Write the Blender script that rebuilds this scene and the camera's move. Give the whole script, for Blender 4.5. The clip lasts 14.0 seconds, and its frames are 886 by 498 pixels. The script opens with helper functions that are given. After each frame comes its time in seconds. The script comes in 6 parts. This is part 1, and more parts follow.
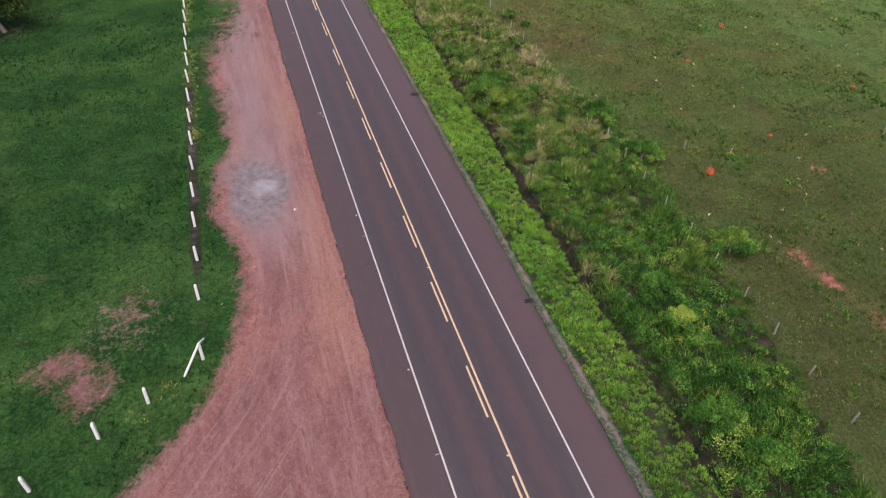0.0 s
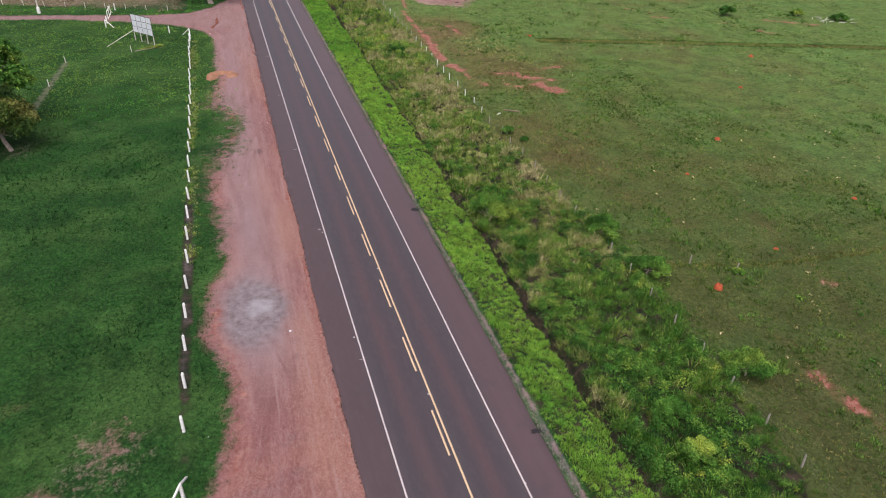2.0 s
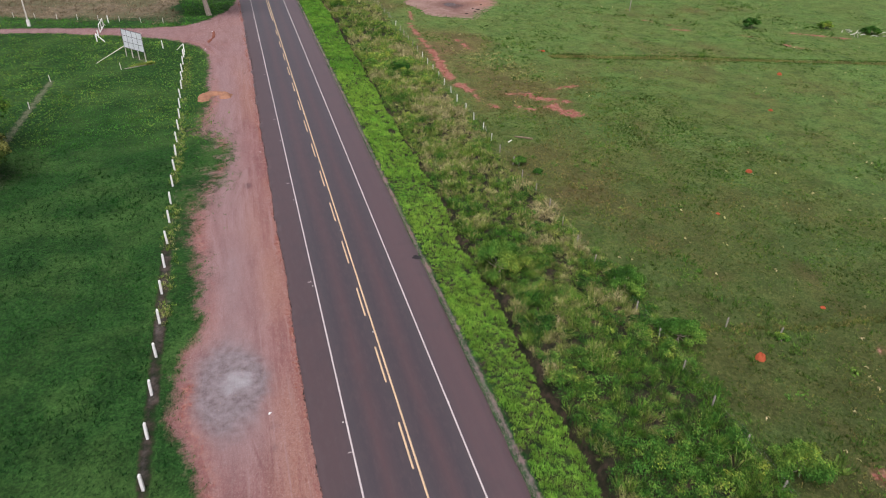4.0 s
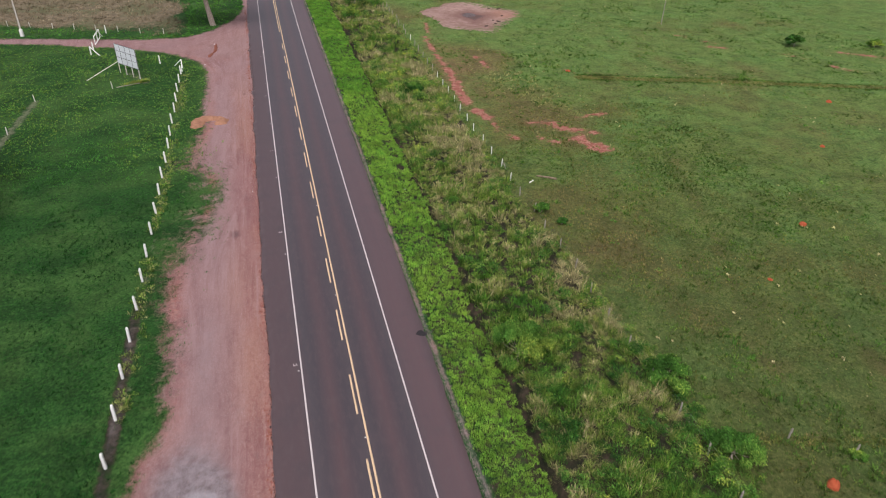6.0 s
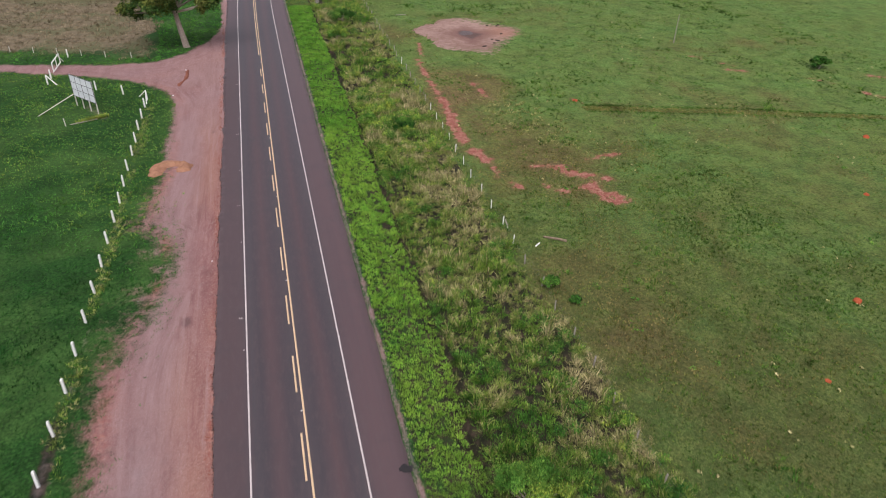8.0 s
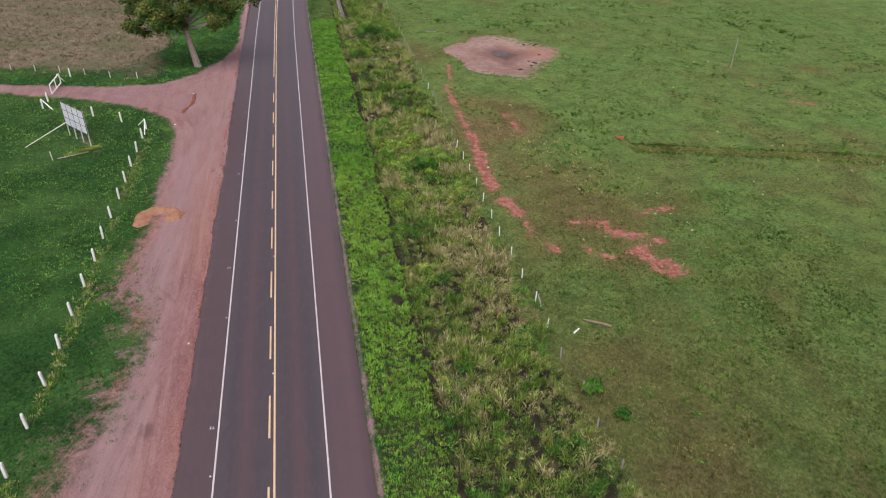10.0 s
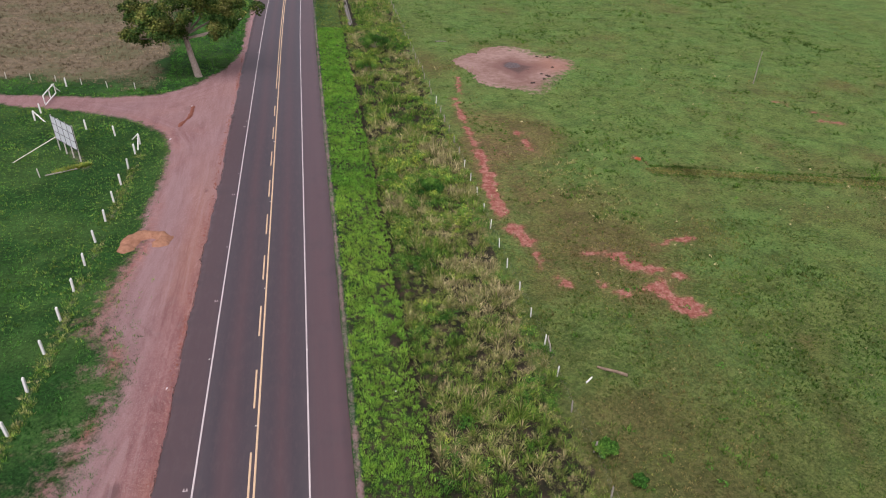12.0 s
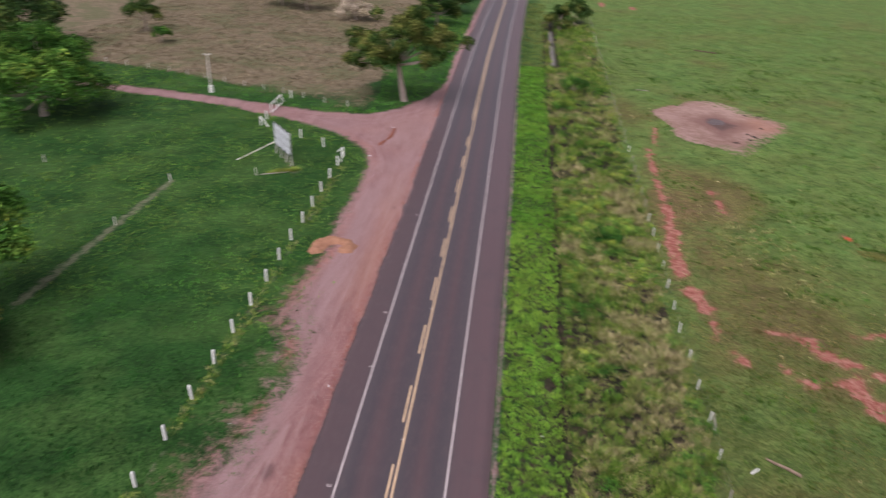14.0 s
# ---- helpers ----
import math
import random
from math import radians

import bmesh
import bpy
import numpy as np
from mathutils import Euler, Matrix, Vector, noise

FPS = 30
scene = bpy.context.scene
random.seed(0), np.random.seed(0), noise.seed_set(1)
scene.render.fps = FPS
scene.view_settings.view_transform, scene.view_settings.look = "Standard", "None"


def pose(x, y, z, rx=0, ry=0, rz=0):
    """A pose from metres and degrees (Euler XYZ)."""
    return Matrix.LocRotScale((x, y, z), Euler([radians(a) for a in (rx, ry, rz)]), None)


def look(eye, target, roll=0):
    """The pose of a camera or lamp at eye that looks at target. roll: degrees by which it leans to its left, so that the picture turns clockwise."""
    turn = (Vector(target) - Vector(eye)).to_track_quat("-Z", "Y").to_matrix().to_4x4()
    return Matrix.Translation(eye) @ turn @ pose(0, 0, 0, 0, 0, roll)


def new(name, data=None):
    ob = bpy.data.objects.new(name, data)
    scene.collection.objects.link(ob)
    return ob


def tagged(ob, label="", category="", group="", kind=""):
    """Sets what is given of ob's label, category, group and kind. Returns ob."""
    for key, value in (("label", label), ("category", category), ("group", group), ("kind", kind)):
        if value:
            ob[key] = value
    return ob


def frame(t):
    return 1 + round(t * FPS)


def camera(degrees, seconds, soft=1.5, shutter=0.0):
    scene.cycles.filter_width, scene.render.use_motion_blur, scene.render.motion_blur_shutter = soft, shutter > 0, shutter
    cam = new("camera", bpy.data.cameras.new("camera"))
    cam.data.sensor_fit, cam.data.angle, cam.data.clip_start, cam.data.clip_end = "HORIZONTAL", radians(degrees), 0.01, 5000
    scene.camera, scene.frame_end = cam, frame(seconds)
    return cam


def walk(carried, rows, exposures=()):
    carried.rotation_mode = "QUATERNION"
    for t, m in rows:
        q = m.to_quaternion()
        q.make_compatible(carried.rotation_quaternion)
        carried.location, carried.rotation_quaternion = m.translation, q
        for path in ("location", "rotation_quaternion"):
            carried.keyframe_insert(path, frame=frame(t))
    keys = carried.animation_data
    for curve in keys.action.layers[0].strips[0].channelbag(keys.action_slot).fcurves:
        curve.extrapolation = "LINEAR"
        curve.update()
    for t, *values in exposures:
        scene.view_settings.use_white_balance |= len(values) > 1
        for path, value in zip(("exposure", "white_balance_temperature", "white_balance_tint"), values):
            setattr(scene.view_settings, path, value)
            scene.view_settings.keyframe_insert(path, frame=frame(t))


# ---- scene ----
cam = camera(66.8, 14.0, soft=1.05, shutter=0.5)

PATH = [
    (0, (-10.736, -25.928, 33.366), (-10.248, -24.494, 32.059), 2.6),
    (0.1, (-10.735, -25.92, 33.367), (-10.249, -24.492, 32.052), 2.6),
    (0.5, (-10.717, -25.716, 33.402), (-10.201, -24.176, 32.236), 2.3),
    (1, (-10.667, -25.638, 33.445), (-10.136, -24.033, 32.377), 2.0),
    (1.5, (-10.443, -25.009, 33.362), (-9.912, -23.401, 32.297), 2.1),
    (2, (-9.989, -23.732, 33.501), (-9.461, -22.124, 32.435), 1.9),
    (2.5, (-9.323, -22.199, 33.568), (-8.799, -20.589, 32.502), 1.8),
    (3, (-8.715, -20.211, 33.63), (-8.189, -18.6, 32.567), 1.8),
    (5.5, (-4.518, -8.446, 34.422), (-4.065, -6.819, 33.351), 1.8),
    (6, (-3.744, -5.699, 34.626), (-3.289, -4.075, 33.55), 2.0),
    (6.5, (-2.739, -2.831, 34.735), (-2.285, -1.206, 33.662), 1.8),
    (7, (-1.708, 0.204, 34.8), (-1.255, 1.83, 33.727), 1.6),
    (7.5, (-0.843, 3.433, 35.014), (-0.386, 5.057, 33.939), 1.9),
    (8, (0.084, 6.632, 35.169), (0.543, 8.254, 34.092), 1.9),
    (8.5, (1.123, 9.78, 35.397), (1.577, 11.403, 34.32), 1.8),
    (11, (5.202, 22.465, 35.147), (5.535, 24.118, 34.072), 2.0),
    (11.5, (5.527, 23.327, 35.141), (5.866, 24.981, 34.068), 2.1),
    (12, (5.656, 23.66, 35.227), (5.996, 25.314, 34.155), 2.1),
    (12.5, (5.635, 23.736, 35.285), (5.955, 25.406, 34.233), 2.2),
    (13, (5.603, 23.713, 35.325), (5.832, 25.41, 34.293), 2.3),
    (13.5, (5.54, 23.622, 35.375), (5.652, 25.343, 34.362), 2.4),
    (14, (5.287, 23.613, 35.377), (5.133, 25.339, 34.379), 2.8),
]
walk(cam, [(t, look(eye, target, roll)) for t, eye, target, roll in PATH], [(0, 0.88, 6230, 22), (1, 0.97, 6230, 20), (5.5, 0.88, 6230, 15), (8.5, 0.87, 6250, 16), (11, 0.84, 6250, 20), (14, 0.87, 6220, 21)])

# ---- daylight: a bright overcast evening sky, very soft sun ----
SUN_ELEVATION, SUN_TURN = radians(60), radians(204)
world = bpy.data.worlds.new("sky")
scene.world = world
world.use_nodes = True
wn = world.node_tree.nodes
sky = wn.new("ShaderNodeTexSky")
sky.sky_type = "NISHITA"
sky.sun_disc = False
sky.sun_elevation, sky.sun_rotation = SUN_ELEVATION, SUN_TURN
sky.air_density, sky.dust_density, sky.ozone_density = 1.0, 4.0, 1.0
veil = wn.new("ShaderNodeHueSaturation")
veil.inputs["Saturation"].default_value = 0.25
world.node_tree.links.new(sky.outputs[0], veil.inputs["Color"])
world.node_tree.links.new(veil.outputs[0], wn["Background"].inputs["Color"])
wn["Background"].inputs["Strength"].default_value = 0.062
sun = new("sun", bpy.data.lights.new("sun", "SUN"))
sun.data.energy, sun.data.angle, sun.data.color = 1.5, radians(60), (1.0, 0.95, 0.91)
sun_way = Vector((math.sin(SUN_TURN) * math.cos(SUN_ELEVATION), math.cos(SUN_TURN) * math.cos(SUN_ELEVATION), math.sin(SUN_ELEVATION)))
sun.matrix_world = look(sun_way * 100, (0, 0, 0))


# ---- node helper ----
class Shader:
    """Short calls that add nodes to one material."""

    def __init__(self, name, rough=0.8, spec=0.3, metal=0.0):
        self.mat = bpy.data.materials.new(name)
        self.mat.use_nodes = True
        self.tree = self.mat.node_tree
        self.bsdf = self.tree.nodes["Principled BSDF"]
        self.bsdf.inputs["Roughness"].default_value = rough
        self.bsdf.inputs["Specular IOR Level"].default_value = spec
        self.bsdf.inputs["Metallic"].default_value = metal
        self.place = self.add("ShaderNodeTexCoord").outputs["Object"]

    def add(self, kind):
        return self.tree.nodes.new(kind)

    def feed(self, socket, value):
        if hasattr(value, "is_linked"):
            self.tree.links.new(value, socket)
        elif isinstance(value, tuple) and len(value) == 3 and socket.type == "RGBA":
            socket.default_value = (*value, 1)
        else:
            socket.default_value = value

    def attr(self, name):
        n = self.add("ShaderNodeAttribute")
        n.attribute_name = name
        return n

    def split(self, colour):
        n = self.add("ShaderNodeSeparateColor")
        self.feed(n.inputs[0], colour)
        return n.outputs

    def stretch(self, scale, turn=0.0):
        n = self.add("ShaderNodeMapping")
        self.feed(n.inputs["Vector"], self.place)
        n.inputs["Scale"].default_value = scale
        n.inputs["Rotation"].default_value = (0, 0, turn)
        return n.outputs[0]

    def noise(self, scale, detail=4.0, rough=0.55, where=None):
        n = self.add("ShaderNodeTexNoise")
        self.feed(n.inputs["Vector"], where or self.place)
        n.inputs["Scale"].default_value, n.inputs["Detail"].default_value, n.inputs["Roughness"].default_value = scale, detail, rough
        return n.outputs[0]

    def math(self, op, a, b=0.0, clamp=False):
        n = self.add("ShaderNodeMath")
        n.operation, n.use_clamp = op, clamp
        self.feed(n.inputs[0], a)
        self.feed(n.inputs[1], b)
        return n.outputs[0]

    def span(self, value, a, b, c=0.0, d=1.0):
        n = self.add("ShaderNodeMapRange")
        n.interpolation_type = "SMOOTHSTEP"
        for k, v in enumerate((value, a, b, c, d)):
            self.feed(n.inputs[k], v)
        return n.outputs[0]

    def ramp(self, fac, stops):
        n = self.add("ShaderNodeValToRGB")
        self.feed(n.inputs[0], fac)
        e = n.color_ramp.elements
        while len(e) < len(stops):
            e.new(0.5)
        for k, (at, colour) in enumerate(stops):
            e[k].position, e[k].color = at, (*colour, 1)
        return n.outputs[0]

    def mix(self, fac, a, b, how="MIX"):
        n = self.add("ShaderNodeMix")
        n.data_type, n.blend_type = "RGBA", how
        self.feed(n.inputs[0], fac)
        self.feed(n.inputs[6], a)
        self.feed(n.inputs[7], b)
        return n.outputs[2]

    def bump(self, height, strength=0.5, distance=0.02):
        n = self.add("ShaderNodeBump")
        self.feed(n.inputs["Height"], height)
        n.inputs["Strength"].default_value, n.inputs["Distance"].default_value = strength, distance
        self.tree.links.new(n.outputs[0], self.bsdf.inputs["Normal"])

    def done(self, colour):
        self.feed(self.bsdf.inputs["Base Color"], colour)
        return self.mat


def plain(name, low, high, scale, rough=0.8, spec=0.3, metal=0.0, bump=0.3, depth=0.01):
    """A surface with grain and wear between two colours, at two scales."""
    s = Shader(name, rough, spec, metal)
    big, fine = s.noise(scale, 4), s.noise(scale * 9, 3)
    s.bump(fine, bump, depth)
    return s.done(s.ramp(s.math("ADD", s.math("MULTIPLY", big, 0.6), s.math("MULTIPLY", fine, 0.4)), [(0.3, low), (0.7, high)]))


def foliage(name, stops, rough=0.6, patch=0.4, swing=0.45, deep=0.32):
    """Leaves and blades: the tone attribute picks the colour, each piece differs a little."""
    s = Shader(name, rough, 0.07)
    tone = s.attr("tone").outputs["Fac"]
    each = s.add("ShaderNodeNewGeometry").outputs["Random Per Island"]
    tone = s.math("ADD", tone, s.math("MULTIPLY", s.math("SUBTRACT", each, 0.5), 0.25))
    colour = s.ramp(tone, stops)
    light = s.math("ADD", s.math("MULTIPLY", each, swing), 1.0 - swing / 2)
    light = s.math("MULTIPLY", light, s.span(s.noise(patch, 5, 0.7), 0.34, 0.66, 1.0 - deep, 1.0 + deep))
    mult = s.add("ShaderNodeCombineColor")
    for k in range(3):
        s.feed(mult.inputs[k], light)
    return s.done(s.mix(1.0, colour, mult.outputs[0], "MULTIPLY"))


# ---- materials ----
def ground_material():
    s = Shader("ground_cover", 0.8, 0.12)
    za, zb = s.attr("zone_a"), s.attr("zone_b")
    zc = s.attr("zone_c")
    orange, lilac, stain = s.split(zc.outputs["Color"])
    dirt, red, brown = s.split(za.outputs["Color"])
    grey, belt, pasture = s.split(zb.outputs["Color"])
    mud, worn = za.outputs["Alpha"], zb.outputs["Alpha"]
    fine, mid, big = s.noise(5.0, 6, 0.75), s.noise(1.1, 5, 0.65), s.noise(0.13, 4)
    grit = s.noise(16.0, 4, 0.75)
    edge = s.math("ADD", s.math("MULTIPLY", s.math("SUBTRACT", mid, 0.5), 0.9), s.math("MULTIPLY", s.math("SUBTRACT", fine, 0.5), 0.6))

    def cover(mask, soft=0.14):
        return s.span(s.math("ADD", mask, edge), 0.5 - soft, 0.5 + soft)

    lawn = s.ramp(fine, [(0.34, (0.006, 0.024, 0.005)), (0.5, (0.016, 0.056, 0.011)), (0.66, (0.036, 0.098, 0.019))])
    lawn = s.mix(s.span(big, 0.42, 0.62), lawn, s.ramp(fine, [(0.34, (0.016, 0.046, 0.010)), (0.66, (0.056, 0.122, 0.027))]))
    speck = s.math("ADD", s.math("MULTIPLY", fine, 0.5), s.math("MULTIPLY", grit, 0.5))
    hue = s.math("ADD", s.math("MULTIPLY", s.noise(0.09, 4, 0.6), 0.55), s.math("MULTIPLY", s.noise(0.33, 5, 0.65), 0.45))
    past = s.ramp(speck, [(0.41, (0.032, 0.073, 0.017)), (0.48, (0.082, 0.157, 0.037)), (0.55, (0.128, 0.212, 0.053)), (0.62, (0.18, 0.248, 0.080))])
    olive = s.ramp(speck, [(0.41, (0.044, 0.060, 0.014)), (0.48, (0.106, 0.122, 0.030)), (0.55, (0.16, 0.172, 0.050)), (0.62, (0.24, 0.225, 0.085))])
    past = s.mix(s.math("MULTIPLY", s.span(hue, 0.36, 0.60, 0.0, 0.95), s.math("ADD", s.math("MULTIPLY", zc.outputs["Alpha"], 0.5), 0.5)), past, olive)
    clump = s.noise(0.5, 5, 0.7)
    past = s.mix(s.span(clump, 0.53, 0.66, 0.0, 0.65), past, s.ramp(speck, [(0.40, (0.018, 0.044, 0.008)), (0.52, (0.046, 0.092, 0.017)), (0.64, (0.085, 0.145, 0.03))]))
    dryer = s.ramp(speck, [(0.41, (0.042, 0.042, 0.013)), (0.48, (0.105, 0.098, 0.031)), (0.55, (0.155, 0.138, 0.050)), (0.62, (0.21, 0.175, 0.080))])
    past = s.mix(s.span(s.math("ADD", s.math("MULTIPLY", mid, 0.5), s.math("MULTIPLY", worn, 0.8)), 0.42, 0.92), past, dryer)
    bald = s.span(s.math("ADD", s.math("MULTIPLY", worn, 0.55), s.math("MULTIPLY", mid, 0.6)), 0.70, 0.86, 0.0, 0.35)
    past = s.mix(bald, past, s.ramp(fine, [(0.36, (0.12, 0.075, 0.045)), (0.64, (0.23, 0.15, 0.10))]))
    colour = s.mix(pasture, lawn, past)
    shade = s.add("ShaderNodeCombineColor")
    patch = s.math("MULTIPLY", s.span(s.noise(0.3, 7, 0.78), 0.36, 0.64, 0.74, 1.22), s.span(s.noise(2.4, 5, 0.75), 0.36, 0.64, 0.86, 1.12))
    for k in range(3):
        s.feed(shade.inputs[k], patch)
    colour = s.mix(1.0, colour, shade.outputs[0], "MULTIPLY")
    # Dark litter colour with the shade between tufts painted in, stronger at low y.
    shaded_thatch = s.ramp(speck, [(0.38, (0.012, 0.017, 0.006)), (0.5, (0.034, 0.045, 0.013)), (0.64, (0.085, 0.082, 0.032))])
    colour = s.mix(s.math("MULTIPLY", zc.outputs["Alpha"], 0.72), colour, shaded_thatch)
    thin = s.ramp(fine, [(0.36, (0.085, 0.092, 0.048)), (0.64, (0.20, 0.19, 0.13))])
    colour = s.mix(s.math("MULTIPLY", cover(s.math("MULTIPLY", worn, s.math("SUBTRACT", 1.0, pasture))), 0.75), colour, thin)
    field = s.ramp(s.math("ADD", s.math("MULTIPLY", fine, 0.5), s.math("MULTIPLY", s.noise(0.8, 4), 0.5)), [(0.36, (0.086, 0.069, 0.040)), (0.5, (0.155, 0.122, 0.078)), (0.64, (0.245, 0.198, 0.132))])
    field = s.mix(s.span(big, 0.45, 0.60, 0.0, 0.7), field, (0.100, 0.108, 0.050))
    colour = s.mix(cover(brown, 0.2), colour, field)
    # Soil colour with the shade of gaps between plants and of the ditch painted in.
    shaded_earth = s.ramp(mid, [(0.36, (0.011, 0.014, 0.007)), (0.5, (0.026, 0.024, 0.014)), (0.66, (0.062, 0.043, 0.031))])
    colour = s.mix(cover(belt, 0.2), colour, shaded_earth)
    # red laterite soil, driven lot and side road
    streak = s.noise(0.8, 6, 0.68, s.stretch((1.3, 0.2, 1.0), 0.04))
    sweep = s.noise(0.5, 5, 0.65, s.stretch((1.0, 0.35, 1.0), -0.5))
    wear = s.math("ADD", s.math("MULTIPLY", streak, 0.6), s.math("MULTIPLY", sweep, 0.4))
    lot = s.ramp(wear, [(0.34, (0.125, 0.043, 0.039)), (0.5, (0.215, 0.090, 0.085)), (0.66, (0.31, 0.17, 0.163))])
    lot = s.mix(s.span(big, 0.48, 0.68, 0.0, 0.5), lot, (0.34, 0.15, 0.105))
    lot = s.mix(s.span(s.noise(0.45, 5, 0.7), 0.56, 0.68, 0.0, 0.5), lot, (0.18, 0.12, 0.12))
    tread = s.noise(2.2, 4, 0.7, s.stretch((2.0, 0.22, 1.0), 0.1))
    lot = s.mix(s.span(tread, 0.57, 0.68, 0.0, 0.55), lot, (0.15, 0.058, 0.05))
    clod = s.noise(3.2, 5, 0.75, s.stretch((1.2, 0.6, 1.0), 0.08))
    lot = s.mix(s.span(clod, 0.52, 0.66, 0.0, 0.6), lot, (0.13, 0.050, 0.042))
    lot = s.mix(s.span(clod, 0.34, 0.47, 0.5, 0.0), lot, (0.30, 0.172, 0.158))
    lot = s.mix(s.math("MULTIPLY", orange, 0.7), lot, s.ramp(fine, [(0.36, (0.27, 0.12, 0.075)), (0.64, (0.45, 0.25, 0.17))]))
    lot = s.mix(s.math("MULTIPLY", lilac, 0.85), lot, s.ramp(wear, [(0.36, (0.19, 0.118, 0.116)), (0.64, (0.37, 0.258, 0.25))]))
    lot = s.mix(s.span(fine, 0.44, 0.66, 0.0, 0.4), lot, (0.305, 0.155, 0.143))
    stony = s.noise(9.0, 4, 0.8)
    lot = s.mix(s.span(stony, 0.52, 0.62, 0.0, 0.42), lot, (0.115, 0.046, 0.040))
    lot = s.mix(s.span(stony, 0.38, 0.47, 0.35, 0.0), lot, (0.40, 0.25, 0.23))
    lot = s.mix(s.span(s.noise(30.0, 3, 0.7), 0.54, 0.66, 0.0, 0.65), lot, (0.15, 0.075, 0.068))
    lot = s.mix(s.span(s.noise(38.0, 2, 0.7), 0.60, 0.68, 0.0, 0.8), lot, (0.52, 0.42, 0.40))
    lot = s.mix(s.span(s.math("ADD", stain, s.math("MULTIPLY", edge, 0.4)), 0.25, 0.8, 0.0, 0.75), lot, (0.085, 0.045, 0.042))
    curl = s.add("ShaderNodeCombineXYZ")
    s.feed(curl.inputs[0], s.math("MULTIPLY", s.attr("inward").outputs["Fac"], 2.2))
    s.feed(curl.inputs[1], s.math("MULTIPLY", s.attr("onward").outputs["Fac"], 0.07))
    wheel = s.noise(1.0, 5, 0.7, curl.outputs[0])
    lot = s.mix(s.span(wheel, 0.53, 0.66, 0.0, 0.45), lot, (0.34, 0.225, 0.215))
    lot = s.mix(s.span(wheel, 0.34, 0.47, 0.42, 0.0), lot, (0.150, 0.060, 0.054))
    lot = s.mix(s.math("MULTIPLY", lilac, 0.45), lot, (0.26, 0.165, 0.165))
    colour = s.mix(cover(dirt, 0.24), colour, lot)
    gravel = s.ramp(s.math("ADD", s.math("MULTIPLY", s.noise(14.0, 4, 0.75), 0.35), s.math("MULTIPLY", s.noise(1.3, 5, 0.7), 0.65)), [(0.40, (0.125, 0.105, 0.112)), (0.60, (0.27, 0.24, 0.25))])
    colour = s.mix(s.span(s.math("ADD", grey, s.math("MULTIPLY", edge, 0.5)), 0.2, 0.9, 0.0, 0.8), colour, gravel)
    pale = s.span(s.math("ADD", grey, s.math("MULTIPLY", edge, 0.7)), 1.2, 1.8, 0.0, 0.6)
    colour = s.mix(pale, colour, (0.42, 0.41, 0.42))
    soil = s.ramp(s.math("ADD", s.math("MULTIPLY", fine, 0.4), s.math("MULTIPLY", s.noise(1.6, 5, 0.7), 0.6)), [(0.36, (0.16, 0.046, 0.034)), (0.48, (0.275, 0.098, 0.073)), (0.62, (0.42, 0.225, 0.178))])
    colour = s.mix(s.span(s.math("ADD", red, s.math("MULTIPLY", edge, 0.5)), 0.08, 0.55, 0.0, 0.4), colour, soil)
    colour = s.mix(s.span(s.math("ADD", red, edge), 0.38, 0.62), colour, soil)
    pan = s.ramp(s.math("ADD", s.math("MULTIPLY", mid, 0.5), s.math("MULTIPLY", big, 0.5)), [(0.4, (0.215, 0.125, 0.10)), (0.6, (0.34, 0.228, 0.192))])
    pan = s.mix(s.span(mud, 0.62, 0.8, 0.0, 0.8), pan, (0.19, 0.105, 0.088))
    pan = s.mix(s.span(mud, 0.8, 0.9), pan, (0.11, 0.07, 0.062))
    pan = s.mix(s.span(s.noise(2.2, 4), 0.66, 0.70, 0.0, 0.8), pan, (0.07, 0.05, 0.035))
    pan = s.mix(s.math("MULTIPLY", orange, 0.75), pan, (0.36, 0.175, 0.115))
    colour = s.mix(s.span(s.math("ADD", mud, s.math("MULTIPLY", edge, 0.55)), 0.36, 0.5), colour, pan)
    s.bump(s.math("ADD", s.math("ADD", fine, s.math("MULTIPLY", grit, 0.5)), s.math("MULTIPLY", s.math("MULTIPLY", clump, pasture), 4.0)), 0.9, 0.06)
    return s.done(colour)


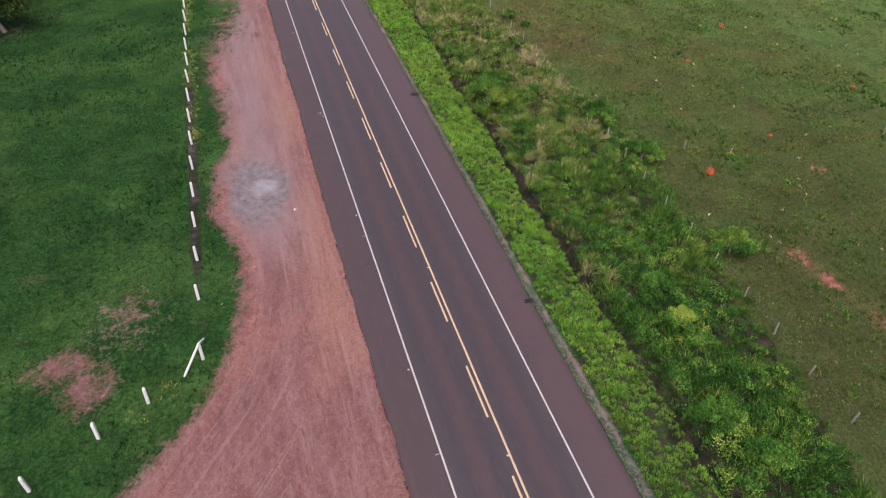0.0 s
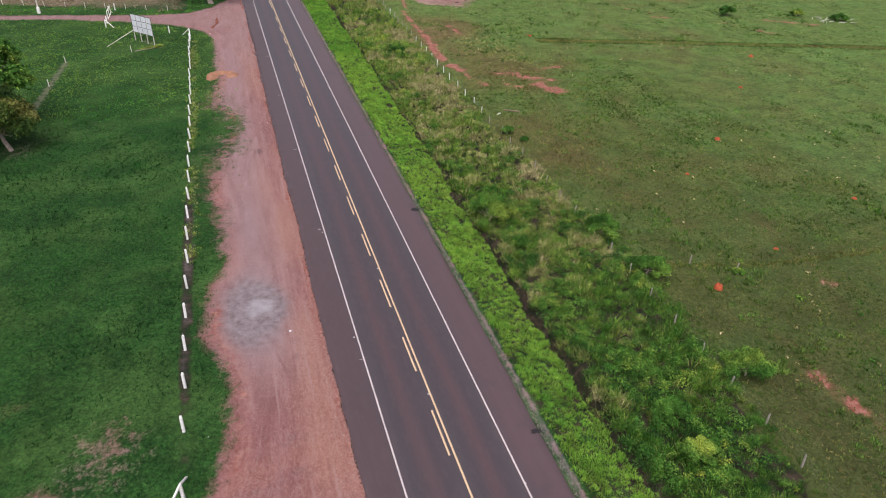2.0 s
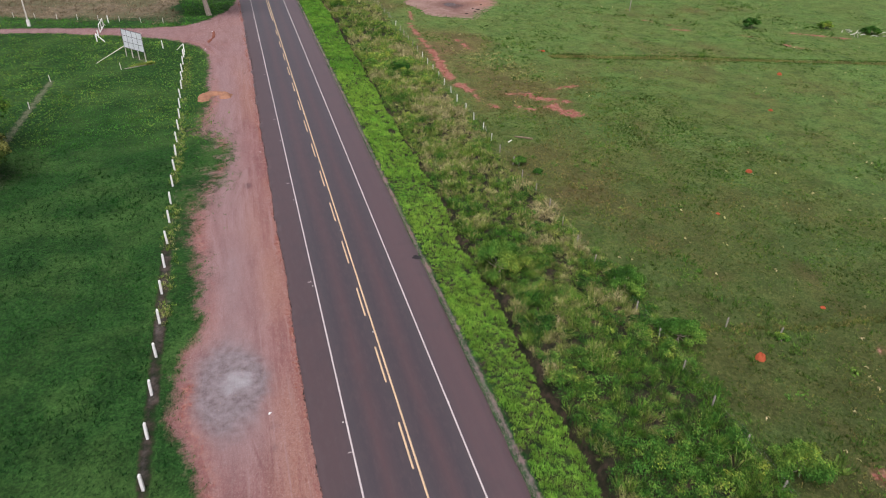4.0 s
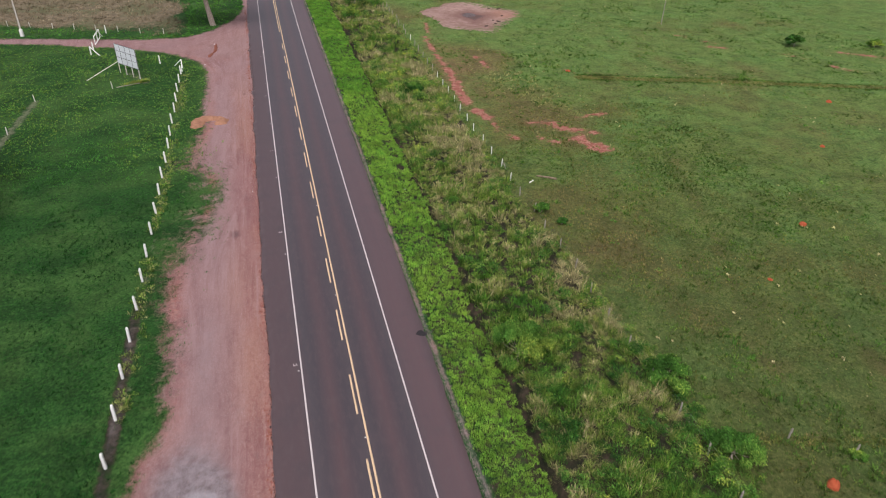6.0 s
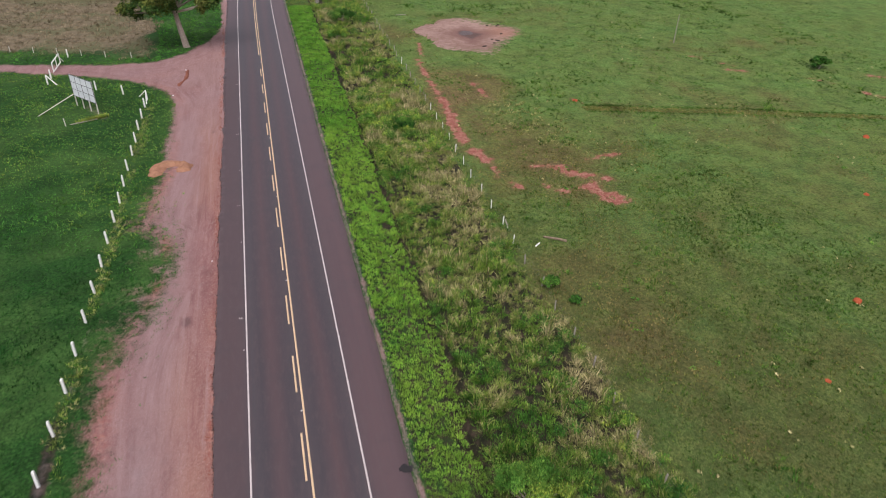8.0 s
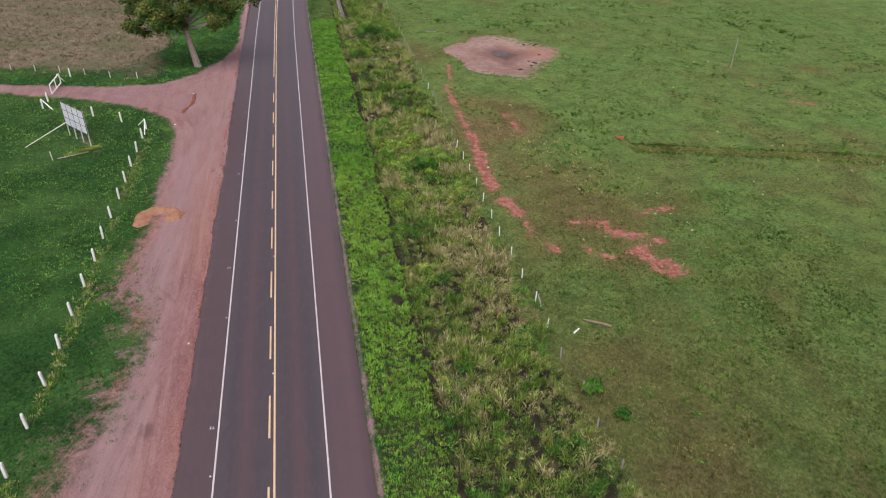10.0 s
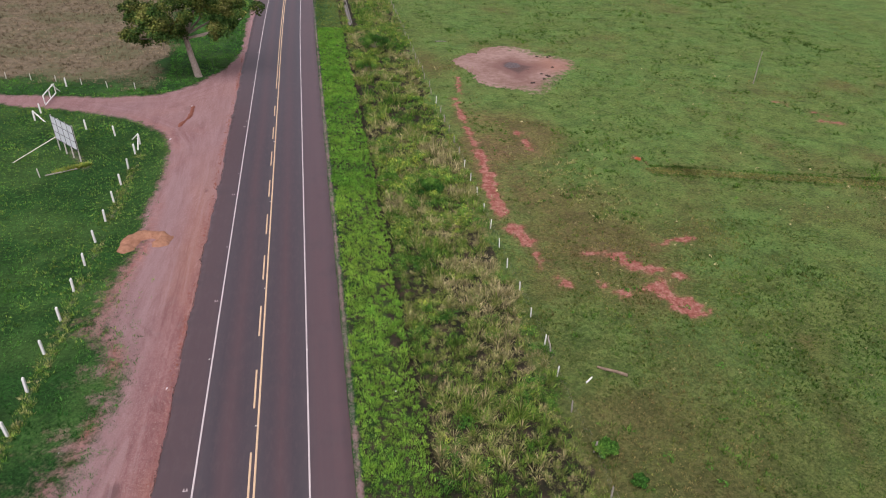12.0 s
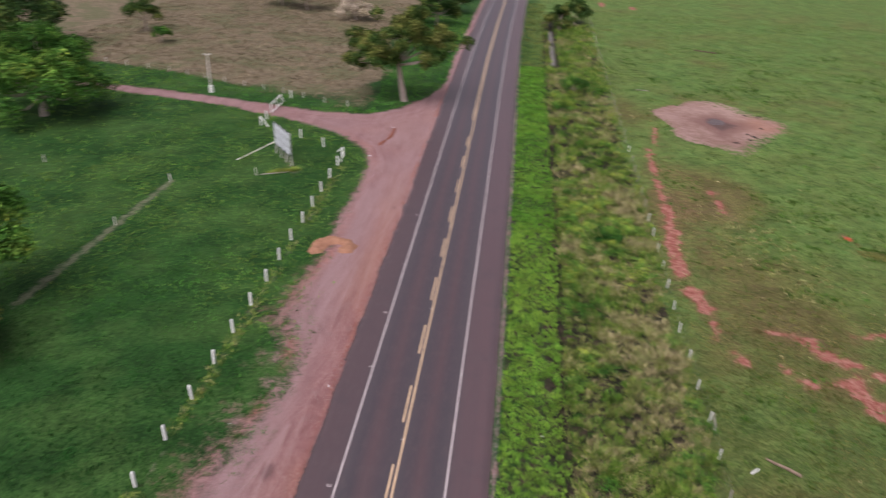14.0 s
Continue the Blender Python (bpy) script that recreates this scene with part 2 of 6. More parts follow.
def asphalt_material():
    s = Shader("asphalt", 0.40, 0.75)
    lat = s.attr("lat").outputs["Fac"]
    wob = s.math("MULTIPLY", s.math("SUBTRACT", s.noise(0.5, 3, 0.5, s.stretch((1.0, 0.08, 1.0))), 0.5), 0.9)
    across = s.math("MULTIPLY", s.math("ADD", lat, s.math("ADD", wob, 8.0)), 1 / 16)
    grey, dust = (0.0406, 0.0330, 0.0395), (0.087, 0.0455, 0.0475)

    def at(x):
        return (x + 8) / 16

    bands = [(at(-6.2), (0.078, 0.045, 0.046)), (at(-4.0), (0.078, 0.046, 0.048)), (at(-3.2), (0.053, 0.046, 0.052)), (at(-2.6), grey), (at(-1.75), dust), (at(-0.9), grey), (at(0.2), (0.059, 0.048, 0.053)),
             (at(0.9), grey), (at(1.75), dust), (at(2.6), grey), (at(3.3), (0.057, 0.048, 0.053)), (at(4.1), (0.100, 0.057, 0.060)), (at(6.4), (0.106, 0.058, 0.061))]
    colour = s.ramp(across, bands)
    streak = s.noise(0.9, 5, 0.6, s.stretch((1.6, 0.05, 1.0)))
    colour = s.mix(s.span(streak, 0.3, 0.75, 0.0, 0.5), colour, (0.070, 0.046, 0.052))
    grain = s.noise(45.0, 3, 0.7)
    colour = s.mix(s.span(grain, 0.35, 0.7, 0.0, 0.45), colour, (0.080, 0.062, 0.067))
    colour = s.mix(s.span(s.noise(0.35, 5), 0.5, 0.75, 0.0, 0.35), colour, (0.040, 0.036, 0.041))
    colour = s.mix(s.span(s.noise(2.6, 5, 0.75, s.stretch((1.0, 0.3, 1.0))), 0.46, 0.66, 0.0, 0.45), colour, (0.095, 0.066, 0.068))
    s.bump(grain, 0.3, 0.005)
    return s.done(colour)


def paint_material(name, colour, worn):
    s = Shader(name, 0.6, 0.35)
    chip = s.span(s.math("ADD", s.math("MULTIPLY", s.noise(18.0, 4, 0.7), 0.6), s.math("MULTIPLY", s.noise(1.2, 3), 0.4)), 0.5, 0.72, 0.0, 0.75)
    return s.done(s.mix(chip, colour, worn))


GROUND = ground_material()
ASPHALT = asphalt_material()
WHITE_LINE = paint_material("white_road_paint", (0.58, 0.51, 0.49), (0.30, 0.24, 0.24))
YELLOW_LINE = paint_material("yellow_road_paint", (0.66, 0.47, 0.29), (0.36, 0.26, 0.19))
STUD = plain("stud_plastic", (0.55, 0.52, 0.48), (0.75, 0.72, 0.68), 12, 0.4, 0.5)
TAR = plain("tar_stain", (0.012, 0.012, 0.014), (0.035, 0.03, 0.03), 3, 0.6)
WHITEWASH = plain("whitewashed_concrete", (0.72, 0.70, 0.66), (0.92, 0.91, 0.88), 3, 0.85)
GREY_WOOD = plain("weathered_wood", (0.20, 0.17, 0.14), (0.45, 0.41, 0.36), 4, 0.85, bump=0.6)
PALE_WOOD = plain("pale_wood", (0.50, 0.46, 0.40), (0.76, 0.73, 0.67), 4, 0.85, bump=0.6)
DARK_WOOD = plain("bark_brown_wood", (0.07, 0.05, 0.035), (0.19, 0.14, 0.10), 5, 0.9, bump=0.8, depth=0.03)
BARK = plain("bark", (0.24, 0.19, 0.155), (0.52, 0.43, 0.37), 3, 0.95, bump=0.9, depth=0.05)
SHEET = plain("painted_sheet_metal", (0.55, 0.57, 0.60), (0.74, 0.76, 0.78), 0.7, 0.5, 0.4, 0.0)
FRAME = plain("billboard_frame_steel", (0.05, 0.05, 0.055), (0.12, 0.12, 0.13), 4, 0.6, 0.4, 0.0)
WIRE = plain("galvanised_wire", (0.25, 0.24, 0.23), (0.4, 0.39, 0.38), 8, 0.5, 0.5, 0.7)
CONCRETE = plain("old_concrete", (0.13, 0.12, 0.11), (0.27, 0.25, 0.235), 2.5, 0.9)
SAND = plain("orange_sand", (0.22, 0.10, 0.06), (0.43, 0.235, 0.15), 2.6, 0.95, 0.1, bump=0.8, depth=0.05)
TERMITE = plain("red_termite_earth", (0.34, 0.07, 0.03), (0.52, 0.13, 0.06), 3.0, 0.95, 0.1, bump=0.9, depth=0.05)
CLAY = plain("red_clay_clods", (0.16, 0.052, 0.036), (0.29, 0.12, 0.082), 3.0, 0.95, 0.1, bump=0.8, depth=0.03)
LOG = plain("brown_weathered_log", (0.13, 0.085, 0.055), (0.33, 0.25, 0.18), 5, 0.9, bump=0.8, depth=0.03)
CRUMB = plain("asphalt_crumbs", (0.012, 0.010, 0.010), (0.045, 0.034, 0.033), 6.0, 0.85)
PEBBLE = plain("pebbles", (0.22, 0.13, 0.11), (0.46, 0.33, 0.29), 5.0, 0.9)
GRAVEL = plain("old_gravel", (0.11, 0.082, 0.075), (0.26, 0.205, 0.19), 5.0, 0.9)
DUNG = plain("dried_dung", (0.018, 0.013, 0.010), (0.055, 0.04, 0.03), 6.0, 0.9, bump=0.7)
LITTER = plain("white_litter", (0.6, 0.6, 0.6), (0.85, 0.85, 0.85), 6.0, 0.5)
WATER = plain("wet_mud", (0.060, 0.045, 0.044), (0.19, 0.16, 0.16), 2.5, 0.85, 0.1, bump=0.5, depth=0.05)
LAWN = foliage("lawn_grass", swing=0.36, deep=0.4, stops=[(0.0, (0.005, 0.030, 0.006)), (0.45, (0.026, 0.105, 0.018)), (0.75, (0.092, 0.240, 0.040)), (0.95, (0.26, 0.26, 0.05))])
VERGE = foliage("verge_grass", [(0.0, (0.056, 0.175, 0.022)), (0.4, (0.130, 0.315, 0.036)), (1.0, (0.25, 0.42, 0.055))], 0.55, 0.6, 0.4)
TALL = foliage("tall_grass", [(0.0, (0.034, 0.112, 0.016)), (0.3, (0.108, 0.228, 0.026)), (0.52, (0.205, 0.270, 0.048)), (0.75, (0.265, 0.265, 0.102)), (1.0, (0.42, 0.355, 0.19))], 0.6, 0.9, 0.95, 0.40)
LEAF = foliage("shrub_leaf", [(0.0, (0.014, 0.058, 0.010)), (0.5, (0.066, 0.170, 0.024)), (0.8, (0.165, 0.27, 0.042)), (1.0, (0.31, 0.36, 0.05))], 0.6, 0.7, 0.75, 0.4)
PASTURE = foliage("pasture_grass", [(0.0, (0.034, 0.098, 0.013)), (0.4, (0.084, 0.155, 0.025)), (0.7, (0.150, 0.160, 0.041)), (1.0, (0.245, 0.193, 0.082))], 0.6, 0.25, 0.95, 0.42)
DRY = foliage("dry_grass", [(0.0, (0.092, 0.085, 0.044)), (0.5, (0.185, 0.148, 0.092)), (1.0, (0.31, 0.25, 0.165))], swing=0.8)
CROWN = foliage("tree_leaf", [(0.0, (0.016, 0.043, 0.010)), (0.4, (0.042, 0.085, 0.017)), (0.7, (0.125, 0.142, 0.030)), (0.9, (0.19, 0.195, 0.055)), (1.0, (0.24, 0.23, 0.08))], 0.55, 0.3, 0.6)
BLOSSOM = foliage("blossom", [(0.0, (0.16, 0.15, 0.07)), (0.6, (0.32, 0.27, 0.17)), (1.0, (0.48, 0.40, 0.31))], 0.6, 0.3, 0.6)


# ---- mesh helpers ----
def mesh_from(name, verts, faces, mat, tone=None):
    """A mesh out of arrays, all faces with as many corners each."""
    verts, faces = np.asarray(verts, np.float32), np.asarray(faces, np.int32)
    me = bpy.data.meshes.new(name)
    me.vertices.add(len(verts))
    me.vertices.foreach_set("co", verts.ravel())
    me.loops.add(faces.size)
    me.loops.foreach_set("vertex_index", faces.ravel())
    me.polygons.add(len(faces))
    me.polygons.foreach_set("loop_start", np.arange(0, faces.size, faces.shape[1], dtype=np.int32))
    me.update(calc_edges=True)
    if tone is not None:
        me.attributes.new("tone", "FLOAT", "POINT").data.foreach_set("value", np.asarray(tone, np.float32))
    me.materials.append(mat)
    return me


def part(name, data, mat, parent=None, label="", m=None):
    """Links a bmesh or a mesh as one object under a thing or under a part."""
    if isinstance(data, bmesh.types.BMesh):
        me = bpy.data.meshes.new(name)
        data.to_mesh(me)
        data.free()
        me.materials.append(mat)
    else:
        me = data
    ob = new(name, me)
    if m is not None:
        ob.matrix_basis = m
    if parent is not None:
        ob.parent = parent
    return tagged(ob, label)


def empty(name, m, label, category, group=""):
    ob = new(name)
    ob.empty_display_size = 0.3
    ob.matrix_basis = m
    return tagged(ob, label, category, group)


def box(bm, size, m=None, bevel=0.0, top=1.0):
    """A block on its base, tapered to top, with bevelled edges."""
    made = bmesh.ops.create_cube(bm, size=1.0)["verts"]
    for v in made:
        k = top if v.co.z > 0 else 1.0
        v.co = Vector((v.co.x * size[0] * k, v.co.y * size[1] * k, (v.co.z + 0.5) * size[2]))
    if bevel:
        edges = list({e for v in made for e in v.link_edges})
        made = [v for v in bmesh.ops.bevel(bm, geom=edges, offset=bevel, segments=1, affect="EDGES")["verts"]] + [v for v in made if v.is_valid]
    if m is not None:
        bmesh.ops.transform(bm, matrix=m, verts=list({v for v in made if v.is_valid}))
    return bm


def tube(bm, path, radii, sides=8):
    """A closed tapered tube along a path."""
    rings = []
    pts = [Vector(p) for p in path]
    for k, p in enumerate(pts):
        way = (pts[min(k + 1, len(pts) - 1)] - pts[max(k - 1, 0)]).normalized()
        side = way.cross(Vector((0.31, 0.95, 0.05))).normalized()
        other = way.cross(side)
        rings.append([bm.verts.new(p + radii[k] * (math.cos(a) * side + math.sin(a) * other)) for a in [2 * math.pi * i / sides for i in range(sides)]])
    for a, b in zip(rings, rings[1:]):
        for i in range(sides):
            bm.faces.new((a[i], a[(i + 1) % sides], b[(i + 1) % sides], b[i]))
    bm.faces.new(rings[0][::-1])
    bm.faces.new(rings[-1])
    return bm


# ---- numbers of the place ----
TABLE = np.random.RandomState(7).rand(256, 256)


def wave(x, y, size, seed=0):
    """Smooth noise from 0 to 1 with features of that size in metres."""
    x, y = np.asarray(x, float) / size + seed * 17.3, np.asarray(y, float) / size + seed * 5.7
    i, j = np.floor(x).astype(int), np.floor(y).astype(int)
    u, v = x - i, y - j
    u, v = u * u * (3 - 2 * u), v * v * (3 - 2 * v)
    a, b = TABLE[i % 256, j % 256], TABLE[(i + 1) % 256, j % 256]
    c, d = TABLE[i % 256, (j + 1) % 256], TABLE[(i + 1) % 256, (j + 1) % 256]
    return (a * (1 - u) + b * u) * (1 - v) + (c * (1 - u) + d * u) * v


def near_line(points, x, y):
    """Distance to a line of points."""
    best = np.full(np.shape(x), 1e9)
    for (ax, ay), (bx, by) in zip(points, points[1:]):
        dx, dy = bx - ax, by - ay
        t = np.clip(((x - ax) * dx + (y - ay) * dy) / (dx * dx + dy * dy), 0, 1)
        best = np.minimum(best, np.hypot(x - ax - t * dx, y - ay - t * dy))
    return best


def outside(points, x, y):
    """Distance to an outline, negative within it."""
    ring = [*points, points[0]]
    inside = np.zeros(np.shape(x), bool)
    for (ax, ay), (bx, by) in zip(ring, ring[1:]):
        if ay != by:
            inside ^= ((ay > y) != (by > y)) & (x < (bx - ax) * (y - ay) / (by - ay) + ax)
    return np.where(inside, -1, 1) * near_line(ring, x, y)


def cover(distance, width):
    return np.clip(0.5 - distance / (2 * width), 0, 1)


def road_x(y):
    return np.where(np.asarray(y) > 140, 1.56e-4 * np.clip(np.asarray(y) - 140.0, 0, 300) ** 2, 0.0)


SIDE_ROAD = [(-6.9, 160), (-6.5, 146.7), (-8.5, 137.1), (-12.0, 130.2), (-16.5, 125.6), (-24.4, 125.1), (-32.5, 126.5), (-40, 127.8), (-52, 129.6), (-66, 131), (-120, 136),
             (-120, 132.5), (-64.5, 128), (-50, 126), (-39, 124), (-28.6, 120.6), (-20, 116.6), (-14.4, 111), (-12.7, 106), (-12.4, 97.5), (-12.6, 89)]
LOT_WEST = [(-12.2, 83), (-13.2, 76), (-13.8, 69.6), (-11.7, 67), (-11.3, 61.5), (-12.3, 57), (-13.5, 52), (-14, 48), (-14.1, 44), (-13.6, 40), (-13, 33), (-12.9, 29), (-14.4, 25.6),
            (-14.9, 19.5), (-13.8, 16.5), (-13.2, 13.5), (-13.2, 10), (-13.6, 7), (-14.8, 3.4), (-16.2, 1.0), (-18.2, -1.6), (-19.9, -4), (-25, -9), (-45, -13)]
LOT = [(-4.5, -60), (-4.5, 138), (-4.4, 170), (-4.0, 200), (-3.0, 260), (-4.9, 260), (-6.3, 200), *SIDE_ROAD, *LOT_WEST, (-45, -24), (-16, -26), (-9, -60)]
POND = [(30.8, 138.1), (34.1, 141.3), (35.6, 141.5), (37.9, 144.9), (41.9, 145.7), (44.5, 143.3), (45.8, 140.7), (47.3, 140.2), (49.5, 138.7), (51.2, 137.5), (50.3, 132.6), (47.8, 130.7),
        (44.1, 127.1), (41.1, 122.4), (39.7, 120.9), (38.9, 122.9), (36.1, 124.5), (34.4, 125.2), (33.1, 126.7), (32.7, 128.7), (33.7, 130.1), (32.7, 131.7), (31.9, 134.8)]
FIELD = [(-16.8, 127.6), (-22, 128.6), (-29, 131), (-40.5, 135.2), (-57, 141), (-75, 144), (-140, 152), (-140, 420), (-22, 420), (-19, 185), (-20, 158), (-17.5, 140)]
BELT_EDGE = [(-40, 18), (-12, 19.5), (-6, 20.8), (2, 21.8), (14, 23.6), (36, 23.3), (52, 22.3), (62, 22.4), (72, 22.4), (82, 22.8), (97, 23.6), (130, 23.6), (183, 24.6), (260, 27)]


def lot_gap(x, y):
    """Distance from the trodden edge of the lot, frayed most where cars turn off between the lone grass patches."""
    d = outside(LOT, x, y)
    fray = np.clip(1 - np.abs(y - 53) / 24, 0, 1) * (x < -9) * (x > -18)
    d = d + (0.5 + 0.9 * fray) * (wave(x, y, 2.6, 21) - 0.5) + (0.5 + 0.9 * fray) * (wave(x, y, 0.9, 22) - 0.5) + 0.4 * (wave(x, y, 0.4, 29) - 0.5)
    d = d + 6.5 * np.exp(-(((y - 62) / 9) ** 2)) * np.clip(wave(x, y, 1.5, 38) - 0.33, 0, 1) * (0.4 + wave(x, y, 0.5, 39)) * (x < -9.5) * (x > -18) * np.clip(1 + d / 3.4, 0, 1)
    isle = (d < 0) * (d > -3.0) * np.clip(wave(x, y, 1.3, 28) - 0.78, 0, 1) * 9 * (x < -9) * (y > 36) * (y < 88)
    return d / (1 + 1.3 * fray) + isle


def belt_right(y):
    return np.interp(y, [p[0] for p in BELT_EDGE], [p[1] for p in BELT_EDGE])


def ditch_x(y):
    return np.interp(y, [-40, 20, 45, 70, 160, 300], [10.7, 10.9, 11.4, 11.8, 12.2, 13.5]) + 0.5 * (wave(y * 0 + 3, y, 5.0, 4) - 0.5) + 0.3 * (wave(y * 0 + 7, y, 1.3, 4) - 0.5)


def ditch_size(y):
    """How open the ditch is: deep and bare at first, then half grown over."""
    y = np.asarray(y, float)
    return np.clip(np.interp(y, [-20, 2, 10, 28, 36, 52], [0.48, 0.5, 0.82, 0.82, 0.6, 0.54]) + 0.7 * (wave(y * 0 + 9, y, 3.0, 3) - 0.5), 0.25, 1.15)


def fence_x(y):
    return np.interp(y, [-20, -5, 9, 40, 70, 90, 115, 158, 260], [20.5, 20.9, 21.4, 22.0, 22.3, 22.7, 23.1, 23.7, 25.5])


def ground_z(x, y):
    """The lie of the land: the road bank, the ditch beside it, small unevenness."""
    x, y = np.asarray(x, float), np.asarray(y, float)
    z = -0.05 + 0.10 * (wave(x, y, 7.0, 1) - 0.5) + 0.05 * (wave(x, y, 1.6, 2) - 0.5)
    lot = np.clip(0.5 - outside(LOT, x, y) / 1.5, 0, 1)
    z = z * (1 - 0.7 * lot) - 0.05 * lot
    off = np.abs(x - road_x(y))
    z = np.where(off < 7.4, np.interp(off, [0, 5.6, 6.6, 7.4], [-0.2, -0.12, -0.03, -0.04]) + 0 * z, z)
    gap = np.abs(x - ditch_x(y))
    z = z - np.where(y < 166, ditch_size(y) * np.exp(-((gap / (0.5 * ditch_size(y))) ** 4)) + 0.12 * np.exp(-((gap / 1.2) ** 2)), 0)
    pan = outside(POND, x, y)
    z = z - 0.35 * np.clip(-pan / 7, 0, 1)
    return z


def dryness(x, y):
    """How far the pasture has gone brown."""
    near = np.exp(-(((x - 34) / 16) ** 2) - (((y - 24) / 42) ** 2)) + 1.3 * np.exp(-(((x - 28) / 9) ** 2) - (((y + 2) / 17) ** 2))
    fence = np.exp(-(((x - 29) / 9.0) ** 2)) * np.clip((y - 25) / 20, 0, 1) * np.clip((150 - y) / 15, 0, 1)
    lush = np.exp(-(((x - 26.8) / 3.4) ** 2) - (((y - 63.0) / 4.0) ** 2))
    return np.clip(0.75 * wave(x, y, 14, 5) + 0.42 * wave(x, y, 4, 6) + 0.2 * near + (0.40 + 0.08 * (y > 78)) * fence - 0.8 * lush - 0.46, 0, 1)


# ---- ground: one sheet to the horizon ----
def axis_steps(low, high, step, outer_low, outer_high, wide, far):
    """Fine steps in the middle, wider ones round it, then growing ones to the horizon."""
    inner = np.concatenate([np.arange(outer_low, low, wide), np.arange(low, high, step), np.arange(high, outer_high, wide)])
    grow = wide * np.cumsum(1.35 ** np.arange(1, 40))
    left, right = inner[0] - grow[grow < far], inner[-1] + grow[grow < far]
    return np.concatenate([left[::-1], inner, right])


RED_LINES = [([(26.3, 119.5), (26.1, 116), (26.0, 112.5), (25.7, 107.3)], 0.4), ([(25.7, 107.3), (25.6, 103.5), (25.6, 99.5), (25.3, 95.7)], 0.42), ([(25.3, 95.7), (25.1, 91.9), (24.7, 88.4), (24.4, 84.5)], 0.75),
             ([(24.8, 81), (25.4, 79), (25.6, 77.8)], 0.6), ([(25.6, 77), (25.7, 75.9), (25.5, 73.9)], 0.15), ([(26.8, 71.4), (27.2, 70.8)], 0.32), ([(32.0, 107), (32.4, 103.7), (32.4, 100)], 0.2),
             ([(30.4, 75.5), (33.1, 75.2)], 0.16), ([(33.1, 75.2), (34.1, 74.2), (34.6, 72.7)], 0.55), ([(34.6, 72.5), (35.6, 71.7), (37.1, 71.7)], 0.7), ([(38.0, 70.8), (36.2, 70.1), (35.2, 69.2)], 0.6),
             ([(35.2, 69.0), (35.6, 67.9), (36.1, 66.4), (36.7, 65.3)], 0.85), ([(36.7, 65.2), (37.6, 64.8)], 0.5), ([(30.2, 70.2), (30.9, 69.3)], 0.3), ([(31.1, 69.0), (31.9, 68.7)], 0.5), ([(32.0, 68.7), (33.6, 68.7)], 0.12),
             ([(38.1, 75.8), (40.6, 76.4), (42.4, 76.8)], 0.16), ([(28.2, 3.2), (28.4, 1.0), (28.6, -0.6), (28.8, -3.8), (29.4, -6.5)], 0.2), ([(76.4, 113.2), (77.4, 111.8)], 0.4), ([(79.4, 108.6), (80.4, 107.2)], 0.3), ([(78, 105.4), (81, 103.6)], 0.5), ([(45, 96), (45.8, 94.7)], 0.2), ([(90, 98), (91.6, 95.4)], 0.5), ([(93.4, 90.6), (95.6, 87.4)], 0.45), ([(101, 98), (110, 92)], 0.3),
             ([(37.8, 12.9), (38.5, 12.6)], 0.05), ([(29, 130), (27.5, 122)], 0.22), ([(30.5, 243), (30.2, 236)], 0.8), ([(38.4, 240), (39.4, 236)], 0.8)]
TRACK = [(45, 92.4), (50.6, 91.1), (66.9, 86.9), (87.5, 80.7), (112, 73.4)]
WORN_LINES = [([(-35, 95.3), (-35.6, 83), (-36.2, 68)], 0.7), ([(-24, 106), (-21.2, 101)], 0.7)]


